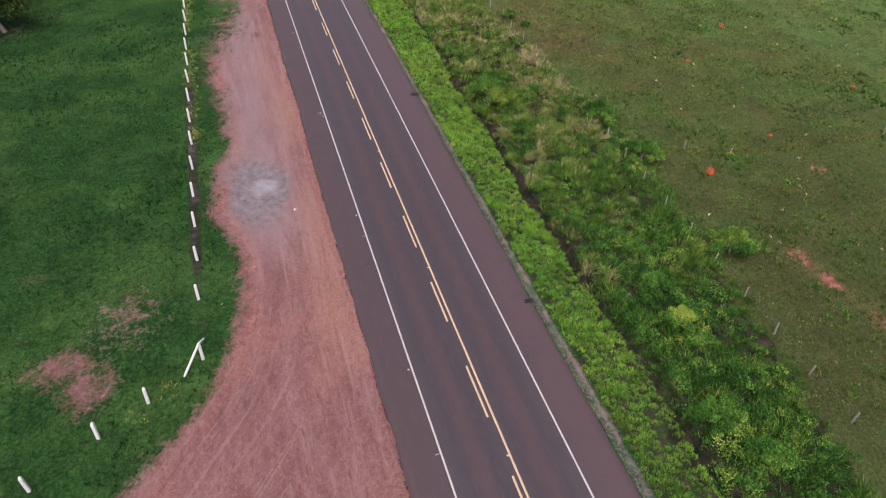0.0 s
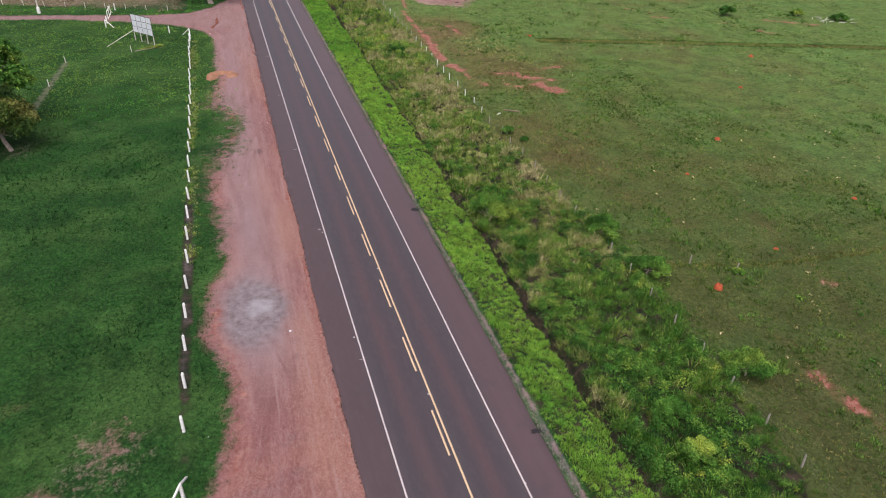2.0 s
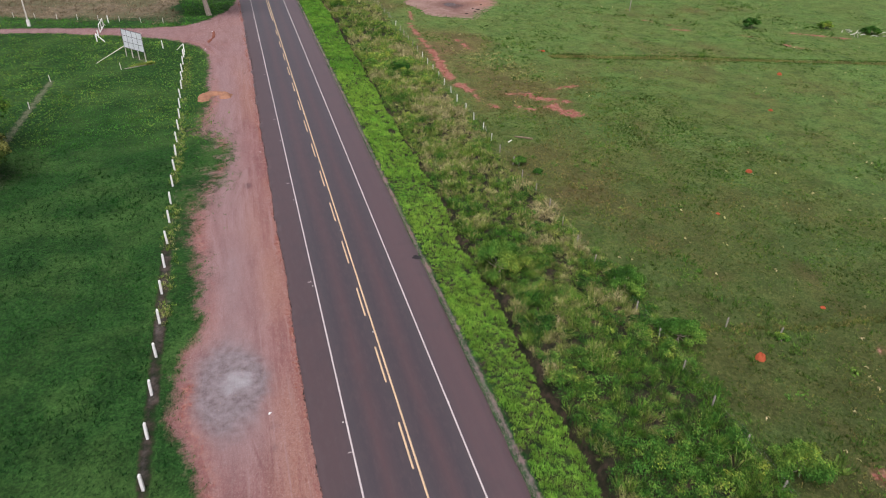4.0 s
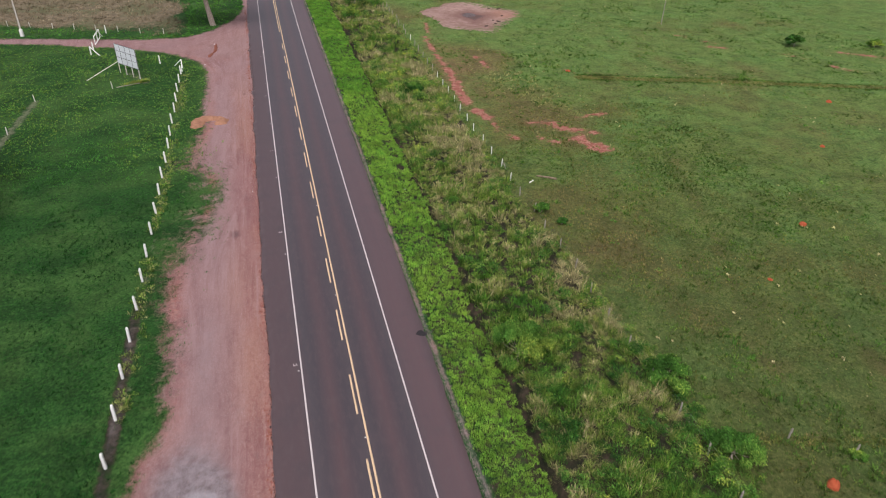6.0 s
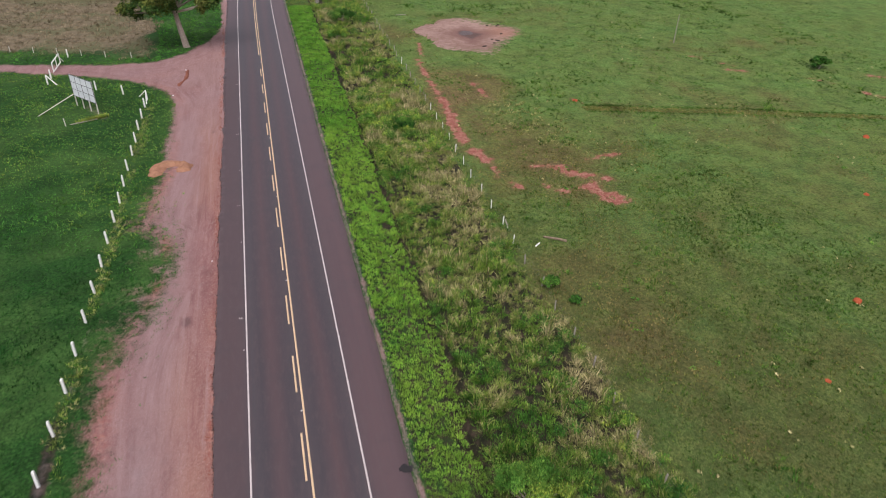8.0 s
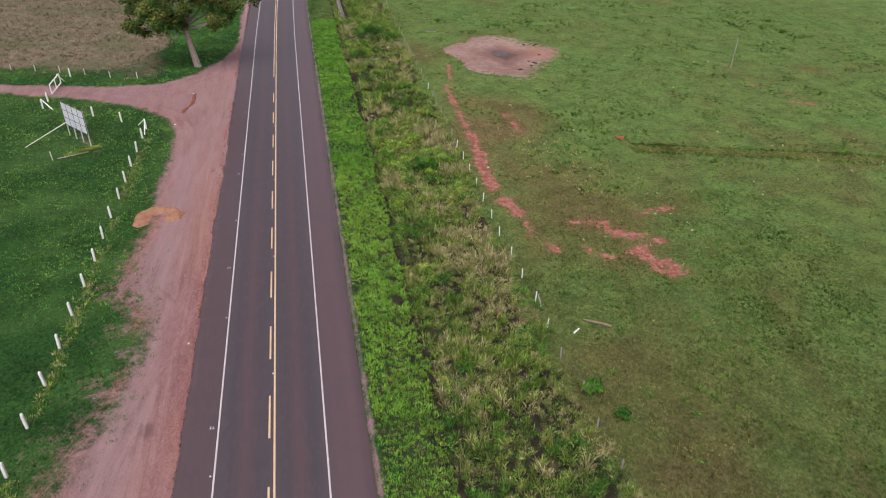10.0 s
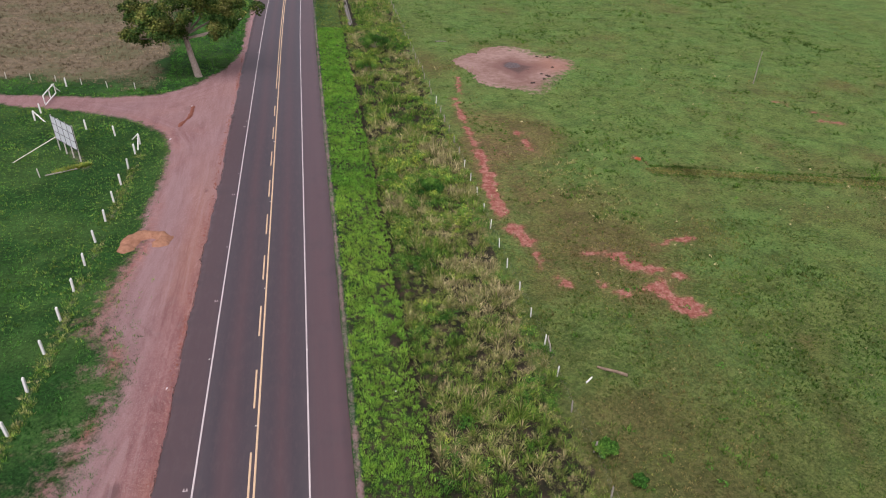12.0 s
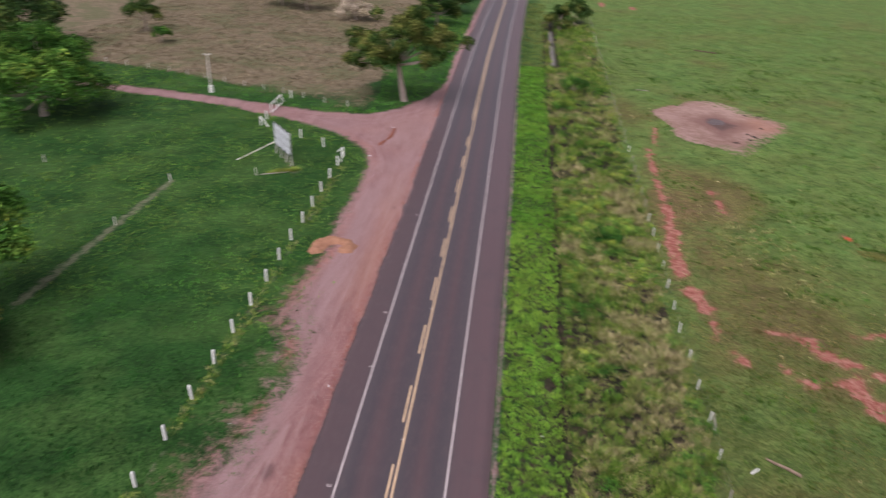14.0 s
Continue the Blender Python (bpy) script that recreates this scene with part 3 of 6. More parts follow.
def build_ground():
    xs, ys = axis_steps(-40.0, 52.0, 0.44, -90.0, 116.0, 1.1, 3200), axis_steps(-20.0, 148.0, 0.6, -40.0, 230.0, 1.3, 3200)
    X, Y = np.meshgrid(xs, ys, indexing="ij")
    x, y = X.ravel(), Y.ravel()
    z = ground_z(x, y)
    nx, ny = len(xs), len(ys)
    i = np.arange(nx * ny).reshape(nx, ny)
    faces = np.stack([i[:-1, :-1], i[1:, :-1], i[1:, 1:], i[:-1, 1:]], -1).reshape(-1, 4)
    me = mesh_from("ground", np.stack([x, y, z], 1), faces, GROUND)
    dirt = np.clip(0.5 - lot_gap(x, y) / np.where(x < -9, 2.4 + 3.0 * np.exp(-(((y - 63) / 14) ** 2)), 1.4), 0, 1)
    dirt = np.maximum(dirt, cover(np.minimum(np.hypot((x + 24.3) / 2.5, (y - 6.0) / 1.5), np.hypot((x + 22.7) / 1.8, (y - 4.0) / 2.2)) - 1.0, 0.9) * 0.66)
    dirt = np.maximum(dirt, 0.42 * np.exp(-(((x + 20.6) / 3.0) ** 2) - (((y - 9.5) / 4.5) ** 2)))
    red = np.zeros_like(x)
    for line, width in RED_LINES:
        red = np.maximum(red, 0.24 * cover(near_line(line, x, y) + 2.2 * (wave(x, y, 3.0, 17) - 0.5) - width - 1.0, 1.8))
        red = np.maximum(red, cover(near_line(line, x, y) + 0.8 * (wave(x, y, 1.3, 17) - 0.5) + 0.8 * (wave(x, y, 0.6, 16) - 0.5) - width * (0.55 + 0.8 * wave(x, y, 3.1, 18)), 0.6))
    red = np.maximum(red, (0.06 + 0.22 * wave(x, y, 3.5, 47)) * np.exp(-(((x - 28.4) / 3.0) ** 2)) * np.clip((y - 70) / 12, 0, 1) * np.clip((128 - y) / 10, 0, 1))
    red = np.maximum(red, 0.3 * cover(np.hypot(x + 27, y - 15) - 0.8, 1.2))
    red = np.maximum(red, (0.15 + 0.4 * wave(x, y, 2.4, 14)) * np.exp(-(((x + 6.15) / 0.4) ** 2)) * (y < 135))
    edge_in = outside(LOT, x, y)
    red = np.maximum(red, 0.55 * wave(x, y, 4.0, 15) * np.exp(-(((edge_in + 0.9) / 0.9) ** 2)) * (x < -9) * (y < 120))
    orange = np.clip(1.4 * wave(x, y, 9.0, 16) - 0.35, 0, 1) * np.exp(-(((x + 7.3) / 1.6) ** 2)) * (y < 130)
    orange = np.maximum(orange, 0.9 * np.exp(-(((x + 8.6) / 1.3) ** 2) - (((y - 45) / 7) ** 2)))
    orange = np.maximum(orange, (0.4 + 0.6 * wave(x, y, 2.0, 49)) * np.exp(-(((x - 47.5) / 3.2) ** 2) - (((y - 134.5) / 4.5) ** 2)))
    orange = np.maximum(orange, (0.3 + 0.6 * wave(x, y, 3.0, 50)) * np.exp(-(((x + 9.5) / 3.5) ** 2) - (((y - 120) / 8) ** 2)))
    lilac = np.exp(-(((x + 10.5) / 2.4) ** 2)) * np.clip(1.2 * wave(x, y, 12.0, 19) + 0.25, 0, 1) * np.clip((y - 9) / 8, 0, 1) * np.clip((108 - y) / 12, 0, 1)
    lilac = np.maximum(lilac, (0.45 + 0.4 * wave(x, y, 5.0, 27)) * np.clip((y - 84) / 18, 0, 1))
    lilac = np.maximum(lilac, 0.8 * np.exp(-(((x + 10.6) / 2.0) ** 2) - (((y - 32) / 9) ** 2)))
    stain = np.zeros_like(x)
    for sx, sy, sr, sk in ((-8.3, 53.4, 0.55, 1.0), (-8.2, 17.3, 0.5, 0.6), (-8.4, 15.3, 0.5, 0.6), (-10.5, 71.0, 0.4, 0.5), (-9.0, 88.0, 0.4, 0.5), (-11.2, 99.0, 0.5, 0.5), (-12.3, 119.5, 0.9, 0.5), (-7.0, 93.5, 0.4, 0.7)):
        stain = np.maximum(stain, sk * np.exp(-(((x - sx) / sr) ** 2) - (((y - sy) / (1.6 * sr)) ** 2)))
    for rut in ([(-9.2, 66), (-9.0, 74), (-8.5, 82), (-8.2, 90)], [(-10.3, 76), (-9.4, 84), (-9.2, 92)], [(-13.6, 117.5), (-11.8, 114.5), (-11.0, 112.5)], [(-21, -3.5), (-16.5, 1.0), (-13.5, 5.0), (-12.2, 10.0)], [(-18, -6.0), (-14.0, -1.0), (-11.8, 4.0)], [(-27, -9.5), (-20, -4.6), (-15.8, 0.6), (-14.2, 5.5), (-13.9, 12.0)], [(-24, -9.6), (-17.6, -4.2), (-14.4, 1.4), (-13.0, 8.0), (-12.8, 15.0)], [(-15.5, -8.0), (-12.5, -3.0), (-10.6, 3.0), (-10.2, 12.0)]):
        stain = np.maximum(stain, 0.8 * cover(near_line(rut, x, y) - 0.15, 0.45) * (0.3 + 0.7 * wave(x, y, 1.5, 20)))
    brown = cover(outside(FIELD, x, y) + 5.0 * (wave(x, y, 5.0, 41) - 0.3) * (x > -40), 2.2) * (1 - 0.62 * np.exp(-(((x + 24) / 10) ** 2) - (((y - 131) / 7) ** 2)))
    mud = np.clip(0.405 - outside(POND, x, y) / 14, 0, 1)
    mud = np.maximum(mud, np.maximum(1.0 - 0.2 * np.hypot((x - 39.8) / 1.9, (y - 136) / 2.4), 0.74 - 0.03 * np.hypot(x - 36, (y - 136) / 1.4))) * (mud > 0.3)
    grey = 1.15 * np.exp(-(((x + 11.4) / 2.9) ** 2) - (((y - 21.6) / 5.2) ** 2)) + (0.5 + 0.5 * wave(x, y, 0.8, 146)) * np.exp(-(((x + 9.9) / 1.5) ** 2) - (((y - 22.4) / 2.0) ** 2)) + 0.4 * np.exp(-(((x + 10.5) / 1.4) ** 2) - (((y - 36) / 9) ** 2))
    bare_edge = (0.22 + 0.35 * wave(x, y, 1.1, 9)) * np.exp(-(((x - road_x(y) - 6.6) / 0.34) ** 2))
    dirt = np.maximum(dirt, np.clip(bare_edge * 1.25, 0, 0.75))
    wide = np.interp(y, [0, 40], [0.42, 0.24])
    grey = np.maximum(grey, 0.6 * np.exp(-(((x - road_x(y) - 6.5) / wide) ** 2)))
    lilac = np.maximum(lilac, (x > 5) * 0.3)
    # Where the darkened soil shows: scrub and ditch first, then between verge clumps.
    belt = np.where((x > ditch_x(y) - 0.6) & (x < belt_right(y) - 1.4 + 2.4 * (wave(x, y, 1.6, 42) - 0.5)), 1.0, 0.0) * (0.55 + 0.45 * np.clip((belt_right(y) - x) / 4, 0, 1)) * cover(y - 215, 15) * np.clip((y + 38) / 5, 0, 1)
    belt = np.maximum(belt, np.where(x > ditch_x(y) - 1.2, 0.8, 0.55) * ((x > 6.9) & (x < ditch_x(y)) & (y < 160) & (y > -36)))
    dark = np.exp(-(((x + 16.1) / 0.5) ** 2)) * np.clip(1.6 - np.abs(y - 27) / 16, 0, 1) * (0.5 + wave(x, y, 2.5, 37))
    belt = np.maximum(belt, 0.9 * dark)
    grey = np.maximum(grey, 0.4 * dark)
    pasture = np.clip((x - 8) / 6, 0, 1)
    worn = np.where(x > 15, dryness(x, y), 0.0)
    for line, width in WORN_LINES:
        worn = np.maximum(worn, (x < 15) * 0.70 * cover(near_line(line, x, y) - width, 0.8))
    worn = np.maximum(worn, (0.25 + 0.4 * wave(x, y, 1.8, 48)) * np.exp(-(((x + 15.75) / 0.5) ** 2)) * (y > 30) * (y < 104))
    worn = np.maximum(worn, 0.46 * np.exp(-(((x + 21) / 4.5) ** 2) - (((y - 9) / 5) ** 2)))
    worn = np.maximum(worn, 0.5 * np.exp(-(((x + 35) / 4) ** 2) - (((y - 60) / 5) ** 2)))
    worn = np.maximum(worn, 0.75 * cover(near_line(TRACK, x, y) - 0.8, 0.9))
    for path in ([(33.5, 46), (31.8, 34), (31.6, 27.8), (30.9, 20.4), (28.3, 11.5), (28.8, 5.7)], [(41, 30), (38.2, 12.8), (34.8, 4.7)], [(44, 60), (38, 42), (33, 30)]):
        worn = np.maximum(worn, (0.45 + 0.5 * wave(x, y, 3.0, 147)) * cover(near_line(path, x, y) + 1.6 * (wave(x, y, 2.2, 148) - 0.5) - 0.9, 1.6))
    worn = np.maximum(worn, 0.8 * cover(near_line([(24, 19.6), (28, 18.6), (49, 16.3), (90, 12)], x, y) - 0.3, 0.5))
    # Weight of the painted tuft shade, also of the olive tint.
    olive_shade = np.where(x > 15, np.clip((100 - y) / 100, 0, 1) * np.clip((100 - x) / 60, 0, 1), 0.0)
    for name, values in (("zone_a", (dirt, red, brown, mud)), ("zone_b", (grey, belt, pasture, worn)), ("zone_c", (orange, lilac, stain, olive_shade))):
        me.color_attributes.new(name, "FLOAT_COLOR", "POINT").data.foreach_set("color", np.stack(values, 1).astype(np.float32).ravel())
    for name, values in (("inward", edge_in), ("onward", y - 0.7 * x)):
        me.attributes.new(name, "FLOAT", "POINT").data.foreach_set("value", values.astype(np.float32))
    me.polygons.foreach_set("use_smooth", np.ones(len(faces), bool))
    ob = new("ground", me)
    return tagged(ob, "grass plain with red laterite soil, a dirt lot and a ditch", "ground", kind="structure")


build_ground()


# ---- road ----
def broken(y):
    """How far the lot side of the asphalt has crumbled away."""
    rough = 0.6 * wave(y, y * 0, 3.1, 11) + 0.5 * wave(y, y * 0, 1.5, 16) + 0.5 * wave(y, y * 0, 0.8, 12) + 0.4 * wave(y, y * 0, 0.3, 15) + 0.4 * (wave(y, y * 0, 9.0, 14) > 0.62) - 0.65
    return rough * np.interp(y, [20, 60, 85], [0.4, 0.6, 1.0])


def strip(name, x0, x1, y0, y1, z, mat, step=4.0, lift=0.0, columns=1, ragged=0.0):
    """A long band of road surface or paint that follows the road."""
    ys = np.linspace(y0, y1, max(2, int((y1 - y0) / step) + 1))
    lats = np.linspace(x0, x1, columns + 1) if columns < 3 else np.array([x0, x0 + 0.6, x1 - 0.8, x1])
    wob = ragged * broken(ys)
    wob2 = 0.3 * ragged * (wave(ys, ys * 0 + 50, 1.2, 13) - 0.5) - (ragged > 0) * np.interp(ys, [0, 40], [0.34, 0.06])
    verts, lat = [], []
    for k, y in enumerate(ys):
        for c, x in enumerate(lats):
            e = wob[k] if c == 0 else wob2[k] if c == columns else 0.0
            verts.append((x + e + float(road_x(y)), y, z))
            lat.append(x)
    n = columns + 1
    faces = [(k * n + c, k * n + c + 1, (k + 1) * n + c + 1, (k + 1) * n + c) for k in range(len(ys) - 1) for c in range(columns)]
    top = len(verts)
    for c in (0, columns):
        for k in range(len(ys)):
            v = verts[k * n + c]
            verts.append((v[0] + (-0.06 if c == 0 else 0.06) * (lift > 0.02), v[1], z - lift))
            lat.append(lats[c])
    m = len(ys)
    for k in range(m - 1):
        faces.append((top + k, k * n, (k + 1) * n, top + k + 1))
        faces.append((k * n + columns, top + m + k, top + m + k + 1, (k + 1) * n + columns))
    me = mesh_from(name, verts, faces, mat)
    me.attributes.new("lat", "FLOAT", "POINT").data.foreach_set("value", np.asarray(lat, np.float32))
    return me


road = tagged(new("road", strip("road", -5.95, 6.4, -160, 420, 0.0, ASPHALT, 0.25, 0.12, 3, 0.40)), "dark two-lane asphalt road with reddish dusty shoulders", "road", kind="structure")
part("edge_line", strip("edge_line", -3.61, -3.49, -160, 420, 0.006, WHITE_LINE, 2.0, 0.005), None, road, "worn white edge line")
part("edge_line", strip("edge_line", 3.49, 3.61, -160, 420, 0.006, WHITE_LINE, 2.0, 0.005), None, road, "worn white edge line")
part("centre_line", strip("centre_line", 0.09, 0.23, -160, 420, 0.006, YELLOW_LINE, 2.0, 0.005), None, road, "continuous yellow centre line")
part("no_passing_line", strip("no_passing_line", -0.25, -0.11, 126.5, 420, 0.006, YELLOW_LINE, 2.0, 0.005), None, road, "continuous yellow line beside the centre line")
dash_mesh = strip("dash", -0.07, 0.07, -2.0, 2.0, 0.006, YELLOW_LINE, 1.0, 0.005)
for k in range(-16, 14):
    part("dash", dash_mesh, None, road, "", Matrix.Translation((-0.18, 13.4 + 7.97 * k, 0)))
bm = box(bmesh.new(), (0.13, 0.11, 0.028), None, 0.008, 0.8)
stud_mesh = bpy.data.meshes.new("stud")
bm.to_mesh(stud_mesh)
bm.free()
stud_mesh.materials.append(STUD)
for k in range(-2, 16):
    y = 0.15 + 16.2 * k
    for x in (-3.78, 3.58):
        part("stud", stud_mesh, None, road, "", Matrix.Translation((x + float(road_x(y)), y, 0.004)))
    part("stud", stud_mesh, None, road, "", Matrix.Translation((0.02 + float(road_x(y)), y + 8.8, 0.004)))


def blot(name, x, y, rx, ry, mat, seed, z=0.004):
    """A thin spilled patch with an uneven outline."""
    rng = random.Random(seed)
    bm = bmesh.new()
    ring = [bm.verts.new((rx * k * math.cos(a), ry * k * math.sin(a), 0)) for a, k in [(2 * math.pi * i / 18, rng.uniform(0.6, 1.1)) for i in range(18)]]
    bm.faces.new(ring)
    return part(name, bm, mat, road, "dark tar stain on the shoulder", Matrix.Translation((x, y, z)))


mark = box(bmesh.new(), (0.34, 0.05, 0.003))
box(mark, (0.05, 0.22, 0.003), Matrix.Translation((-0.1, 0.1, 0)))
box(mark, (0.05, 0.18, 0.003), Matrix.Translation((0.08, 0.1, 0)))
mark_mesh = bpy.data.meshes.new("survey_mark")
mark.to_mesh(mark_mesh)
mark.free()
mark_mesh.materials.append(WHITE_LINE)
tick = box(bmesh.new(), (0.26, 0.045, 0.003))
tick_mesh = bpy.data.meshes.new("survey_tick")
tick.to_mesh(tick_mesh)
tick.free()
tick_mesh.materials.append(WHITE_LINE)
for y in (-26.0, -6.1, 13.7):
    part("survey_mark", tick_mesh, None, road, "small white tick painted beside the edge line", Matrix.Translation((-3.76, y, 0.003)))
for y in (33.2, 52.8, 72.4, 92.0, 111.6):
    part("survey_mark", mark_mesh, None, road, "small white tick painted beside the edge line", Matrix.Translation((-3.98, y, 0.003)))
blot("tar_stain", 5.9, 3.8, 0.45, 0.25, TAR, 1)
blot("tar_stain", 6.05, 34.8, 0.5, 0.4, TAR, 2)


# ---- fences and posts ----
def post_mesh(name, side, height, mat, tip=0.12):
    """A square post with chamfered edges and a blunt pointed head."""
    bm = box(bmesh.new(), (side, side, height - tip), None, side * 0.08, 0.94)
    box(bm, (side * 0.94, side * 0.94, tip), Matrix.Translation((0, 0, height - tip)), 0.0, 0.55)
    me = bpy.data.meshes.new(name)
    bm.to_mesh(me)
    bm.free()
    me.materials.append(mat)
    return me


def stick(name, a, b, radius, mat, parent, label="", sides=6):
    """A straight rail, brace or pole from a to b."""
    return part(name, tube(bmesh.new(), [a, b], [radius, radius * 0.9], sides), mat, parent, label)


def beam(name, a, b, side, mat, parent, label=""):
    """A square bar from a to b."""
    a, b = Vector(a), Vector(b)
    bm = box(bmesh.new(), (side, side, (b - a).length), None, side * 0.1)
    m = Matrix.Translation(a) @ (b - a).to_track_quat("Z", "Y").to_matrix().to_4x4()
    return part(name, bm, mat, parent, label, m)


def z_at(x, y):
    return float(ground_z(np.array([x]), np.array([y]))[0])


white_post = post_mesh("post", 0.19, 1.58, WHITEWASH)
rng = random.Random(3)


def set_post(fence, mesh, x, y, sink=0.2, lean=2.0, label=""):
    m = Matrix.Translation((x, y, z_at(x, y) - sink)) @ pose(0, 0, 0, rng.uniform(-lean, lean), rng.uniform(-lean, lean), rng.uniform(-6, 6))
    return part("post", mesh, None, fence, label, m)


lot_fence = empty("fence", pose(0, 0, 0), "row of white-painted concrete posts along the lawn edge", "fence")
for k in range(24):
    set_post(lot_fence, white_post, -16.1 + 0.04 * math.sin(k * 1.7) - 0.045 * max(0, k - 15), 10.0 + 4.1 * k)
for x, y in ((-19.2, 1.9), (-21.8, 0.1), (-25.0, -2.3), (-28.2, -4.6), (-20.0, 110.4), (-24.0, 112.8)):
    set_post(lot_fence, white_post, x, y)
for x, y, ends in ((-16.0, 4.5, ((-17.2, 3.35), (-15.9, 6.3))), (-16.4, 107.3, ((-17.7, 109.0), (-16.35, 105.5)))):
    set_post(lot_fence, white_post, x, y, 0.2, 0.5)
    for ex, ey in ends:
        beam("brace", (ex, ey, z_at(ex, ey) - 0.05), (x, y, 1.38), 0.12, WHITEWASH, lot_fence, "slanting corner brace")

right_fence = empty("fence", pose(0, 0, 0), "wire fence of pale wooden posts between scrub and pasture", "fence")
pale_post = post_mesh("post", 0.095, 1.3, WHITEWASH)
grey_post = post_mesh("post", 0.10, 1.3, GREY_WOOD)
heads = []
y = -14.5
while y < 215:
    x = float(fence_x(y)) + rng.uniform(-0.15, 0.15)
    set_post(right_fence, pale_post if (56 < y < 98 or rng.random() < 0.05) else grey_post, x, y, 0.22, 4.0)
    heads.append((x, y))
    y += 3.69 + rng.uniform(-0.1, 0.1)
for k in range(1, 6):
    y = -14.5 - 3.69 * k
    heads.insert(0, (float(fence_x(y)), y))
    set_post(right_fence, grey_post, *heads[0], 0.22, 4.0)
for h in (0.45, 0.75, 1.05):
    path = [(x, y, z_at(x, y) + h) for x, y in heads]
    part("wire", tube(bmesh.new(), path, [0.003] * len(path), 3), WIRE, right_fence)

cross_fence = empty("fence", pose(0, 0, 0), "sparse old wooden posts across the pasture", "fence")
for x, y in ((27.9, 18.7), (31.2, 16.4), (49.1, 16.2), (70.0, 14.0), (60.0, 15.2)):
    set_post(cross_fence, grey_post, x, y, 0.25, 7.0)

field_fence = empty("fence", pose(0, 0, 0), "thin wooden field fence posts beside the dirt side road", "fence")
thin_post = post_mesh("post", 0.11, 1.25, PALE_WOOD)
line = [(-75.0, 143.6), (-57.0, 140.4), (-40.8, 135.0), (-33.1, 132.8), (-25.0, 129.4), (-16.8, 127.4)]
for (ax, ay), (bx, by) in zip(line, line[1:]):
    count = max(1, round(math.hypot(bx - ax, by - ay) / 4.2))
    for k in range(count):
        set_post(field_fence, thin_post, ax + (bx - ax) * k / count, ay + (by - ay) * k / count, 0.2, 4.0)

lawn_stakes = empty("fence", pose(0, 0, 0), "short white stakes of an old lawn fence", "fence")
for x, y in ((-35.1, 95.3), (-35.6, 83.4), (-53.0, 97.6)):
    set_post(lawn_stakes, thin_post, x, y, 0.2, 5.0)


# ---- farm gate over the side road ----
gate = empty("gate", pose(-31.4, 121.6, 0), "closed white metal farm gate across a dirt road", "gate")
for x, y in ((-31.3, 116.7), (-31.4, 119.5), (-31.0, 130.4)):
    part("post", white_post, None, gate, "", Matrix.Translation((x + 31.4, y - 121.6, z_at(x, y) - 0.2)))
beam("brace", (1.5, -5.5, -0.05), (0.1, -4.9, 1.4), 0.13, WHITEWASH, gate)
beam("brace", (0.1, 6.6, -0.05), (-0.4, 5.4, 1.5), 0.13, WHITEWASH, gate)
leaf = part("gate_leaf", beam("gate_leaf", (0, 0, 0.3), (0, 0, 1.7), 0.13, WHITEWASH, None).data, None, gate, "open rectangular white frame")
bpy.data.objects.remove(bpy.data.objects["gate_leaf"])
leaf.name = "gate_leaf"
leaf.matrix_basis = Matrix.Translation((0, 0.2, 0.25))
for a, b in (((0, 5.1, 0.25), (0, 5.1, 1.7)), ((0, 0.2, 0.3), (0, 5.1, 0.3)), ((0, 0.2, 1.65), (0, 5.1, 1.65)), ((0, 2.7, 0.3), (0, 2.7, 1.65))):
    beam("bar", a, b, 0.13, WHITEWASH, leaf)
for ob in leaf.children:
    ob.matrix_basis = leaf.matrix_basis.inverted() @ ob.matrix_basis


# ---- billboard seen from behind ----
def billboard():
    ax, ay, bx, by = -25.5, 106.6, -22.2, 102.8
    length = math.hypot(bx - ax, by - ay)
    turn = math.degrees(math.atan2(by - ay, bx - ax))
    board = empty("billboard", pose(ax, ay, 0, 0, 0, turn), "pale sheet-metal billboard with a dark grid on wooden legs", "billboard")
    for k in range(4):
        x = length * k / 3
        beam("leg", (x, 0, -0.2), (x, 0.02, 4.5), 0.12, PALE_WOOD, board)
    first, wide = 0.1, length + 0.15
    for row in range(3):
        for col in range(4):
            w = wide / 4
            bm = box(bmesh.new(), (w - 0.035, 0.03, 0.98), Matrix.Translation((first + w * (col + 0.5), -0.11, 1.55 + 1.0 * row)), 0.006)
            part("panel", bm, SHEET, board)
    for z in (1.52, 2.53, 3.53, 4.52):
        beam("rail", (first, -0.125, z), (first + wide, -0.125, z), 0.06, FRAME, board)
    for k in range(5):
        x = first + wide * k / 4
        beam("stile", (x, -0.125, 1.52), (x, -0.125, 4.52), 0.06, FRAME, board)
    far = Matrix(board.matrix_basis).inverted() @ Vector((-29.9, 103.4, -0.1))
    stick("stay", (0.1, -0.1, 1.75), far, 0.06, PALE_WOOD, board, "long slanting pole")


billboard()
plank = tagged(part("plank", box(bmesh.new(), (0.22, 3.4, 0.08), None, 0.02), GREY_WOOD), "fallen grey plank lying in the grass", "plank")
plank.matrix_basis = pose(-23.6, 100.0, z_at(-23.6, 100.0) + 0.05, 0, 0, -64)
set_post(lawn_stakes, thin_post, -25.6, 99.0, 0.1, 3.0)


